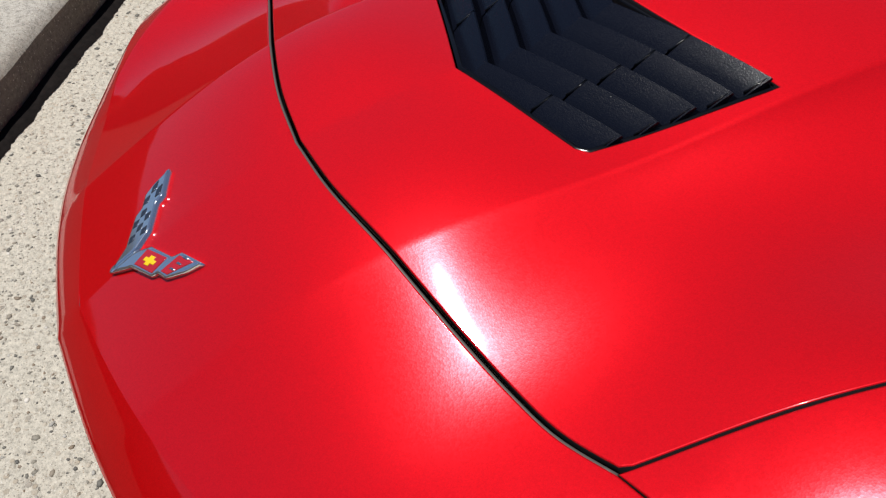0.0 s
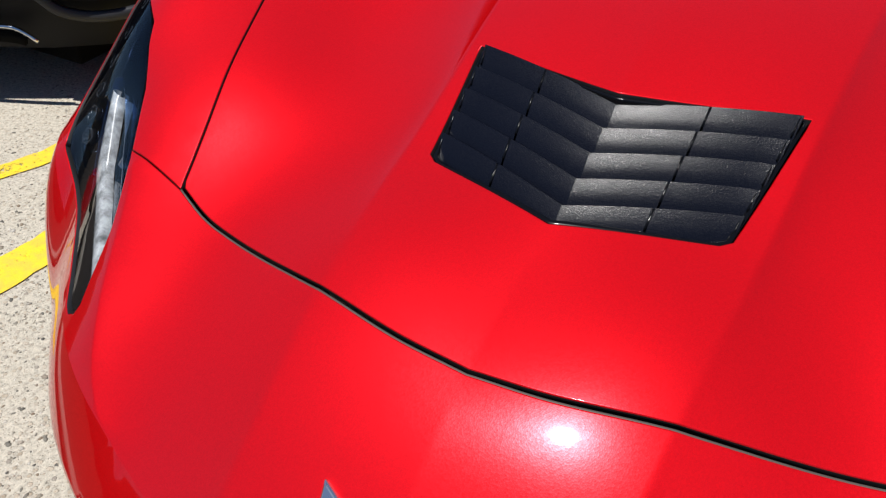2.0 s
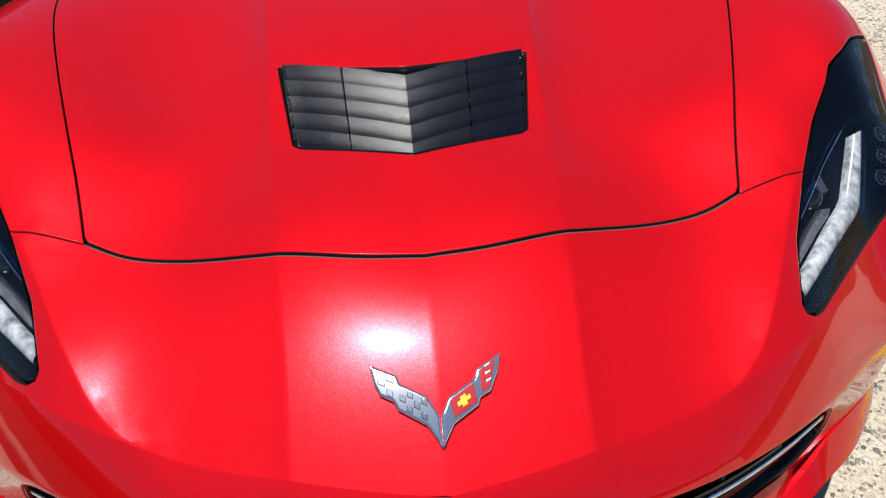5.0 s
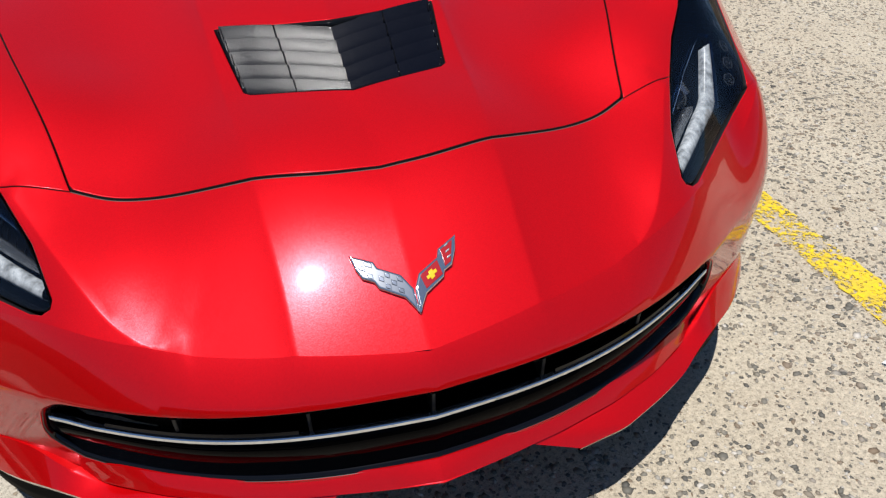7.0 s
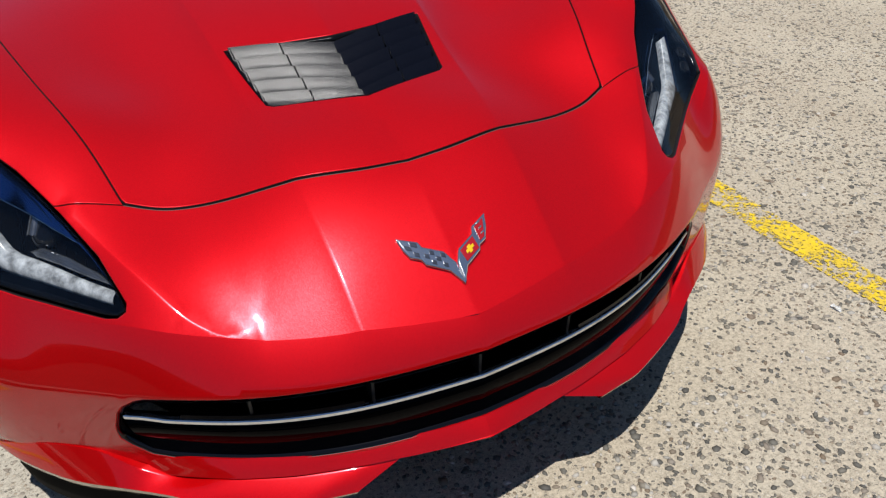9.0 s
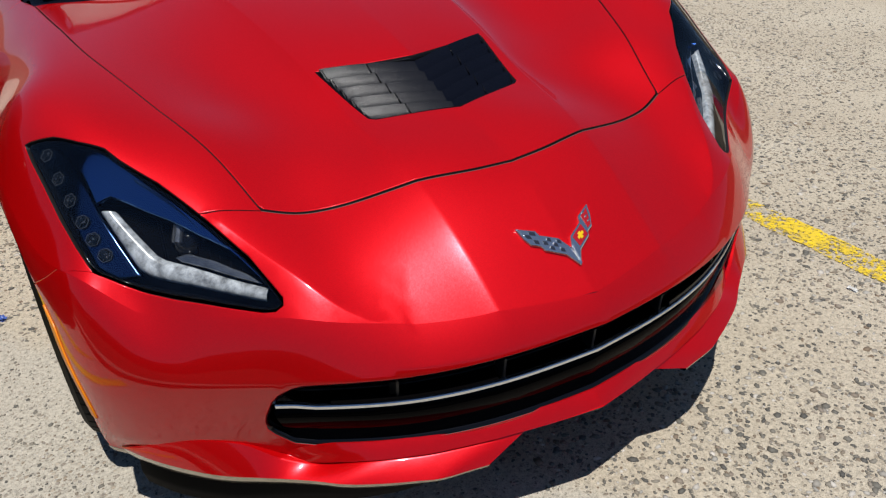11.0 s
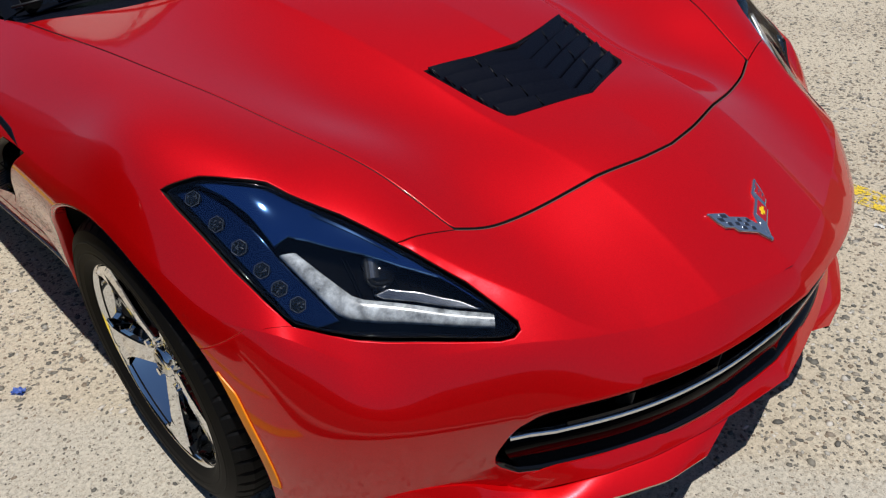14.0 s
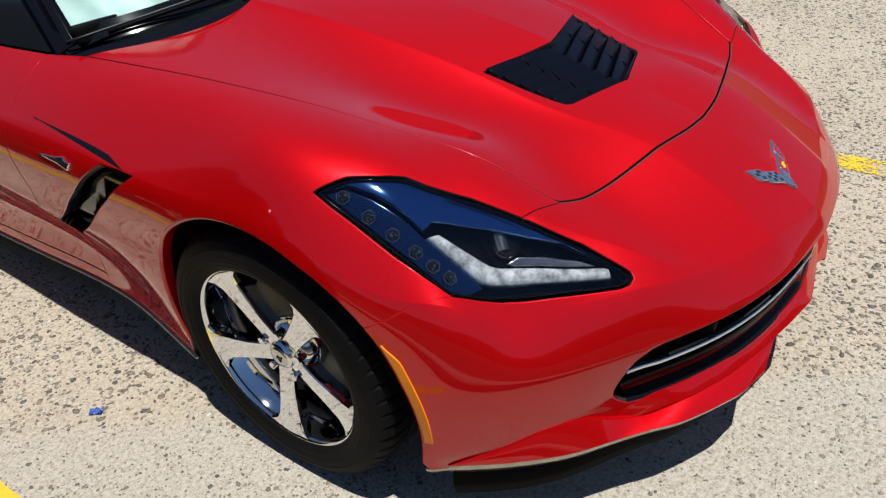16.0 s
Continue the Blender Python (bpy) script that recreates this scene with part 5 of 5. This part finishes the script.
copy_thing(wheel, pose(0.892, HUB[0], HUB[1] - 0.024, 40))
copy_thing(wheel, pose(-0.9, HUB[0] + 2.71, HUB[1] - 0.015, 0, 0, 180))
copy_thing(wheel, pose(0.9, HUB[0] + 2.71, HUB[1] - 0.04))

REAR_HUB = HUB + (2.71, 0)


def rear_arch(deg):
    a = math.radians(deg)
    y, z = REAR_HUB[0] - 0.37 * math.cos(a), REAR_HUB[1] + 0.37 * math.sin(a)
    s = np.interp(y, round_line(BELT, np.linspace(2, STEP[-1], 300))[:, 1], np.linspace(2, STEP[-1], 300))
    q = side(np.c_[np.full(200, s), np.linspace(0, bot, 200)])
    return np.array([s, np.linspace(0, bot, 200)[np.argmin(np.abs(q[:, 2] - z))]])


def build_liner(sg, pts2):
    p = side(pts2)
    p[:, 0] *= sg
    inner = p.copy()
    inner[:, 0] = 0.52 * sg
    mid_ = p.copy()
    mid_[:, 0] = p[:, 0] - 0.02 * sg
    hub = np.array([0.52 * sg, p[:, 1].mean(), 0.3])
    rows = [p, mid_, inner, inner * 0 + hub]
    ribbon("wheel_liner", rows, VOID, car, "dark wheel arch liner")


arch_all = np.concatenate([FRONT_ARCH[:-1], FENDER_ARCH])
R_ARCH = np.array([rear_arch(d) for d in np.linspace(-15, 195, 40)])
for sg in (1, -1):
    build_liner(sg, arch_all)
    build_liner(sg, R_ARCH)


# ---------- side vent, spear line and badge ----------
def build_side_details(sg):
    m = np.array((sg, 1))
    ob = panel("side_vent", side, sv_ring * m, BLACK_GLOSS, car, sign=-1, depth=0.045, gap=0.0, lip=-0.045, step=0.02, label="black vent behind the front wheel")
    sv_top = [unside(SIDE_VENT[0]), unside(SIDE_VENT[9])]
    sv_low = [unside(SIDE_VENT[2]), unside(SIDE_VENT[7])]
    for k in range(2):
        u = 0.35 + 0.3 * k
        a0, a1 = sv_top[0] * (1 - u) + sv_top[1] * u, sv_low[0] * (1 - u) + sv_low[1] * u
        pts = np.array([a0 + (a1 - a0) * t for t in np.linspace(0.05, 0.95, 6)]) * m
        n = skin_normals(side, pts, -1)
        ribbon("blade", [side(pts) - n * 0.008, side(pts + (0, 0.012)) - n * 0.02, side(pts + (0, 0.03)) - n * 0.04], BLACK_GLOSS, ob, smooth=False)
    spear = np.array([(.899, 1.30), (.89, 1.42), (.868, 1.69), (.88, 1.42), (.884, 1.365)]) * m
    plate("spear_line", top, spear, 0.003, 0.0015, BLACK_GLOSS, car, "black tapering line above the vent")
    fish = [(.91, 1.637, .692), (.91, 1.56, .70), (.91, 1.525, .709), (.91, 1.522, .70), (.91, 1.497, .698), (.91, 1.509, .678), (.91, 1.545, .686)]
    ring = np.array([unside(q) for q in fish]) * m
    plate("side_badge", side, ring, 0.006, 0.005, CHROME, car, "small chrome badge on the flank", sign=-1, step=0.008)


for sg in (1, -1):
    build_side_details(sg)


# ---------- doors and rear body ----------
s_rear = np.linspace(2, STEP[-1], 400)
y_rear = round_line(BELT, s_rear)[:, 1]
door_end = np.interp(2.85, y_rear, s_rear)
for sg in (1, -1):
    m = np.array((sg, 1))
    ring = np.array([(s, 0.0) for s in np.arange(door_s, door_end, 0.05)] + [(door_end, 0.0), (door_end, bot * 0.9)] + [(s, bot * 0.9) for s in np.arange(door_end - 0.05, door_s, -0.05)] + [(door_s, bot * 0.9)]) * m
    panel("door", side, ring, RED, car, sign=-1, gap=0.002, step=0.014, flush=on_top)
    ring = np.array([(s, 0.0) for s in np.arange(door_end, STEP[-1], 0.05)] + [(STEP[-1], 0.0), (STEP[-1], bot)] + [(s, bot) for s in np.arange(STEP[-1] - 0.05, R_ARCH[-1][0], -0.05)]
                    + [tuple(q) for q in R_ARCH[::-1]] + [(door_end, bot)]) * m
    panel("rear_fender", side, ring, RED, car, sign=-1, gap=0.002, step=0.035, flush=on_top)
    ring = np.array([(s, bot * 0.9) for s in np.arange(door_s, door_end, 0.05)] + [(door_end, bot * 0.9), (door_end, bot)] + [(s, bot) for s in np.arange(door_end - 0.05, door_s, -0.05)] + [(door_s, bot)]) * m
    panel("sill", side, ring, RED, car, sign=-1, gap=0.0, step=0.03)
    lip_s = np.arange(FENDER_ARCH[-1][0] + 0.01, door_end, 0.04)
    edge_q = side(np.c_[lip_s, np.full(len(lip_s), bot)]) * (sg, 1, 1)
    sweep("skirt_edge", edge_q, [(-.012, -.004), (.005, -.004), (.007, 0), (.005, .004), (-.012, .004)] if sg > 0 else [(-.005, -.004), (.012, -.004), (.012, .004), (-.005, .004), (-.007, 0)], EDGE, car, "edge under the door, tan for the mirrored ground")
SILL = [(.73, 1.80), (.745, 2.0), (.75, 2.5), (.73, 3.1), (.66, 3.6), (.5, 3.95), (0, 4.05)]
inner = curve(SILL, 40)
e0 = np.argmin(np.abs(seam_curve[:, 1] - DOOR_Y))
outer_ = seam_curve[e0::12]
deck = np.concatenate([inner[:-1], flip(inner)[::-1], flip(outer_), [(-.3, 4.45), (0, 4.46), (.3, 4.45)], outer_[::-1]])
panel("rear_deck", top, deck, RED, car, step=0.05, gap=0.0, flush=on_seam)
# tail
tail_s = np.linspace(0, bot, 8)
edge_r = side(np.c_[np.full(8, STEP[-1]), tail_s])
cols = [edge_r * np.array((u, 1, 1)) + np.array((0, 0.03 * (1 - u * u), 0)) for u in np.linspace(1, -1, 13)]
ribbon("tail", cols, RED, car)

# cabin
GL_LOW = curve([(0, 1.56, .905), (.35, 1.59, .90), (.58, 1.665, .885), (.70, 1.745, .872)], 48)
GL_TOP = curve([(0, 2.22, 1.185), (.3, 2.24, 1.18), (.48, 2.28, 1.165), (.56, 2.33, 1.15)], 48)


def both(rows):
    return np.concatenate([(rows * (-1, 1, 1))[::-1], rows[1:]])


lowr, topr = both(GL_LOW), both(GL_TOP)


def screen_row(u, drop=0.0, cut=1.0):
    r = lowr * (1 - u) + topr * u
    r = r + np.array((0, -0.02, 0.05)) * (4 * u * (1 - u))
    r = r * np.array((cut, 1, 1))
    return r - np.array((0, -drop * 0.4, drop))


us = np.linspace(0, 1, 12)
glass_ob = ribbon("windscreen", [screen_row(u) for u in us], SCREEN, car, "wide raked windscreen")
glass_ob.visible_shadow = False
# dark printed edge of the glass
lo_band = [screen_row(u, 0.004) for u in np.linspace(-0.02, 0.06, 4)]
ribbon("lower_band", lo_band, BLACK_GLOSS, glass_ob)
for sg in (1, -1):
    idx = slice(-3, None) if sg > 0 else slice(0, 3)
    pr = [screen_row(u, -0.003)[idx] for u in us]
    o = [screen_row(u, 0.02)[-1 if sg > 0 else 0] * np.array((1.04, 1, 1)) for u in us]
    rows = [np.array([r[0] for r in pr]), np.array([r[1] for r in pr]), np.array([r[2] for r in pr]), np.array(o)]
    ribbon("pillar", rows, BLACK_GLOSS, car)
    # side glass
    top_l = curve([(.56, 2.33, 1.15), (.57, 2.6, 1.17), (.56, 2.95, 1.15), (.52, 3.3, 1.08)], 24)
    low_l = curve([(.70, 1.745, .872), (.75, 2.2, .88), (.75, 2.8, .93), (.68, 3.5, .97)], 24)
    rows = [low_l * (sg, 1, 1) - (0, 0, 0.03), (low_l * 0.5 + top_l * 0.5) * (sg * 1.03, 1, 1), top_l * (sg, 1, 1)]
    ribbon("side_window", rows, DARK_GLASS, car)
roof_rows = []
for k, yv in enumerate(np.linspace(0, 1, 14)):
    y = 2.22 + yv * 1.9
    hw = float(np.interp(yv, [0, 0.35, 0.6, 1], [.56, .57, .52, .42]))
    zc = float(hermite([0, .25, .55, 1], np.array([1.185, 1.235, 1.16, .94])[:, None], np.array([yv]))[0, 0])
    ze = float(hermite([0, .25, .55, 1], np.array([1.15, 1.17, 1.08, .925])[:, None], np.array([yv]))[0, 0])
    u = np.linspace(-1, 1, 17)
    roof_rows.append(np.c_[u * hw, y + 0.11 * u**4 * (1 - yv), zc + (ze - zc) * np.abs(u) ** 2.5])
ribbon("roof", roof_rows, RED, car)
bm = bmesh.new()
add_box(bm, (1.3, 1.4, 0.02), pose(0, 2.6, 0.72), 0.004)
add_box(bm, (1.36, 0.3, 0.05), pose(0, 1.86, 0.86, -10), 0.01)
part("cabin_floor", bm, VOID, car)
# cowl under the wipers
cow = both(curve([(0, 1.49, .885), (.3, 1.495, .875), (.5, 1.52, .858), (.62, 1.58, .853), (.71, 1.67, .852)], 20))
cow2 = both(curve([(0, 1.60, .895), (.35, 1.62, .885), (.58, 1.69, .872), (.71, 1.76, .862)], 20))
ribbon("cowl", [cow - (0, 0.02, 0.03), cow - (0, 0.0, 0.012), cow2 - (0, 0, 0.006)], VENT_BLACK, car, "black textured cowl below the windscreen")
# wipers
for x0, x1 in ((-.71, -.05), (.06, .66)):
    path = curve([(x0, 1.72, .885), (x0 * .45 + x1 * .55, float(np.interp(abs(x0 * .45 + x1 * .55), [0, .4, .7], [1.575, 1.60, 1.69])) - 0.03, .925), (x1, 1.545 if abs(x1) < .5 else 1.665, .925)], 14)
    wp = sweep("wiper", path, [(-.004, -.002), (.004, -.002), (.003, .003), (-.003, .003)], BLACK_TRIM, car, "black wiper arm with its blade")
    sweep("blade", path[2:] + (0, 0.012, -0.012), [(-.002, -.005), (.002, -.005), (.0015, .005), (-.0015, .005)], RUBBER, wp)

# ---------- sunshade behind the glass ----------
def build_sunshade():
    rows = []
    for k, u in enumerate(np.linspace(0.075, 0.97, 15)):
        r = screen_row(u, 0.018 + 0.004 * (k % 2), 0.965)
        r = r.copy()
        r[:, 2] += 0.003 * np.sin(np.arange(len(r)) * 0.9 + k)
        rows.append(r)
    ob = ribbon("sunshade", rows, SHADE, None)
    ob.matrix_basis = STANCE
    tagged(ob, "folded silver-green sunshade standing behind the windscreen", "sunshade")
    for f in (0.22, 0.78):
        i = int(len(rows[0]) * f)
        path = np.array([r[i] for r in rows]) + (0, -0.004, 0.006)
        sweep("fold", path, [(-.004, -.001), (.004, -.001), (.003, .003), (-.003, .003)], SATIN, ob)


build_sunshade()


# ---------- litter ----------
def build_litter():
    def scrap(name, at, size, mat, label, cat, seed):
        rng = np.random.RandomState(seed)
        n = 7
        verts, faces = [], []
        for j in range(n):
            for i in range(n):
                verts.append((size[0] * (i / (n - 1) - .5), size[1] * (j / (n - 1) - .5), 0.004 + abs(rng.randn()) * 0.004))
        for j in range(n - 1):
            for i in range(n - 1):
                faces.append((j * n + i, j * n + i + 1, (j + 1) * n + i + 1, (j + 1) * n + i))
        k = len(verts)
        verts += [(x, y, 0.001) for x, y, z in verts]
        faces += [tuple(k + i for i in f[::-1]) for f in faces]
        ob = mesh_ob(name, verts, faces, mat, smooth=False)
        ob.matrix_basis = pose(*at, 0, 0, rng.uniform(0, 180))
        tagged(ob, label, cat)
    scrap("plastic_scrap", (-1.042, 1.556, 0), (0.035, 0.022), BLUE_PLASTIC, "crumpled blue plastic scrap lying on the concrete", "litter", 3)
    scrap("paper_scrap", (1.135, 0.232, 0), (0.03, 0.012), WHITE_PAPER, "small white paper scrap lying on the concrete", "litter", 5)


build_litter()


# ---------- the dark car beside ----------
def build_neighbour():
    nb = thing("dark_car", "black car parked alongside, seen past the red nose", "car", (-2.6, 1.1, 0))
    # sections along the car: y, half width at sill, belt and shoulder, heights of sill, belt, shoulder and middle
    secs = [(0.0, .32, .36, .32, .26, .55, .86, .9), (.1, .46, .52, .48, .24, .58, .93, .97), (.2, .65, .72, .66, .23, .62, .98, 1.03), (.35, .82, .88, .8, .22, .66, 1.02, 1.08), (.8, .87, .93, .86, .22, .7, 1.06, 1.13), (1.5, .87, .94, .88, .22, .72, 1.09, 1.16),
            (2.6, .88, .94, .88, .22, .74, 1.1, 1.16), (3.8, .87, .93, .87, .24, .75, 1.1, 1.15), (4.6, .8, .86, .8, .3, .75, 1.08, 1.1)]
    secs = [s[:6] + (s[6] * (1.1 + 0.12 * min(1, s[0])), s[7] * (1.12 + 0.12 * min(1, s[0]))) for s in secs]
    ts = [s[0] for s in secs]
    rows = []
    for y in np.linspace(0, 4.6, 60):
        s = hermite(ts, np.array(secs), np.array([y]))[0]
        prof = [(0, .15), (s[1] * .9, s[4] - .05), (s[1], s[4] - .03), (s[2] - .01, (s[4] + s[5]) / 2), (s[2], s[5]), (s[2] - .005, s[5] + .1), (s[3], s[6]), (s[3] * .8, s[6] * .4 + s[7] * .6), (s[3] * .4, s[7]), (0, s[7])]
        half_p = np.array(prof)
        full = np.concatenate([half_p, (half_p * (-1, 1))[::-1]])
        rows.append(np.c_[full[:, 0], np.full(len(full), y), full[:, 1]])
    # the lower flanks are matt cladding
    clad = []
    for r in rows:
        q = np.concatenate([r[1:5], r[-5:-1]])
        q[:, 0] *= 1.006
        clad.append(q)
    for sg, sl in ((1, slice(0, 4)), (-1, slice(4, 8))):
        ribbon("cladding", [np.array([q[sl][k] for q in clad]) for k in range(4)], CLADDING, nb, "matt dark lower cladding")
    ribbon("body", rows, BLACK_PAINT, nb, "gloss black bodywork")
    # black slab added to deepen the shade under the car
    bm = bmesh.new()
    add_box(bm, (1.3, 4.0, 0.1), pose(0, 2.3, 0.14), 0.01)
    part("underside_block", bm, VOID, nb)
    rows = []
    for y, hw, z in ((1.2, .87, 1.4), (1.9, .84, 1.88), (2.8, .82, 1.95), (3.8, .82, 1.93), (4.5, .8, 1.3)):
        u = np.linspace(-1, 1, 15)
        rows.append(np.c_[u * hw, np.full(15, y), 1.26 + (z - 1.26) * (1 - np.abs(u) ** 6)])
    ribbon("cabin", rows, DARK_GLASS, nb)
    for sg in (1, -1):
        # curved moulding round the bumper's corner, bright strip below it in a dark recess
        lip = [(.60, .14, .43), (.695, .188, .385), (.735, .215, .335), (.782, .257, .308), (.88, .358, .302), (.925, .56, .32), (.935, .70, .36)]
        sweep("bumper_moulding", curve([(sg * (x + .008), y - .006, z) for x, y, z in lip], 40), [(-.010, -.016), (.004, -.016), (.010, -.008), (.010, .008), (.004, .016), (-.010, .016)], MOULDING, nb, "dark grey bumper moulding")
        strip = [(.36, .03, .288), (.574, .118, .287), (.617, .139, .281), (.645, .153, .262), (.668, .166, .238)]
        sweep("bumper_strip", curve([(sg * (x + .012), y - .006, z) for x, y, z in strip], 30), [(-.006, -.005), (.004, -.005), (.006, 0), (.004, .005), (-.006, .005)], CHROME, nb, "thin bright strip along the bumper")
        low = [(.36, .03, .258), (.56, .112, .256), (.615, .138, .25), (.64, .151, .242)]
        sweep("bumper_recess", curve([(sg * (x + .004), y - .002, z) for x, y, z in low], 24), [(-.008, -.018), (.008, -.018), (.008, .018), (-.008, .018)], VOID, nb)
        lamp_at = [(sg * x, y - .004, z) for x, y, z in ((.62, .135, .46), (.70, .18, .405), (.76, .225, .37), (.86, .325, .375), (.86, .325, .45), (.76, .225, .47))]
        prism("fog_lamp", lamp_at, (sg * .012, -.012, 0), DARK_GLASS, nb, "dark glossy fog lamp window")
        path = [(sg * 0.91, 0.5, .46), (sg * 0.945, 1.0, .47), (sg * 0.945, 4.0, .5)]
        sweep("side_moulding", curve(path, 20), [(-.006, -.012), (.006, -.012), (.006, .012), (-.006, .012)], BLACK_TRIM, nb)
        for y in (1.1, 3.85):
            wl = part_wheel(nb)
            wl.matrix_basis = pose(0.925 * sg, y, 0.335, 0, 0, 0 if sg > 0 else 180)
            # solid black disc stands for the shaded hollow round the wheel
            bm = bmesh.new()
            bmesh.ops.create_cone(bm, cap_ends=True, segments=48, radius1=0.375, radius2=0.375, depth=0.03, matrix=Matrix.Translation((0.922 * sg, y, 0.34)) @ Matrix.Rotation(math.pi / 2, 4, "Y"))
            part("wheel_shade_disc", bm, VOID, nb, smooth=False)
    return nb


def part_wheel(parent):
    w = new("wheel")
    w.parent = parent
    w["label"] = "bright alloy wheel"
    lathe("tyre", [(.23, .0), (.26, .02), (.3, .02), (.325, .0), (.335, -.04), (.335, -.2), (.3, -.22)], 48, RUBBER, w)
    lathe("rim", [(.0, .0), (.05, .002), (.06, -.015), (.205, -.02), (.22, .0), (.235, .008), (.24, .0)], 48, BLACK_GLOSS, w)
    for k in range(5):
        bm = bmesh.new()
        add_box(bm, (0.02, 0.18, 0.045), Matrix.Rotation(k * 1.2566, 4, "X") @ Matrix.Translation((0.004, 0.125, 0)), 0.006)
        part("spoke", bm, CHROME, w)
    return w


build_neighbour()
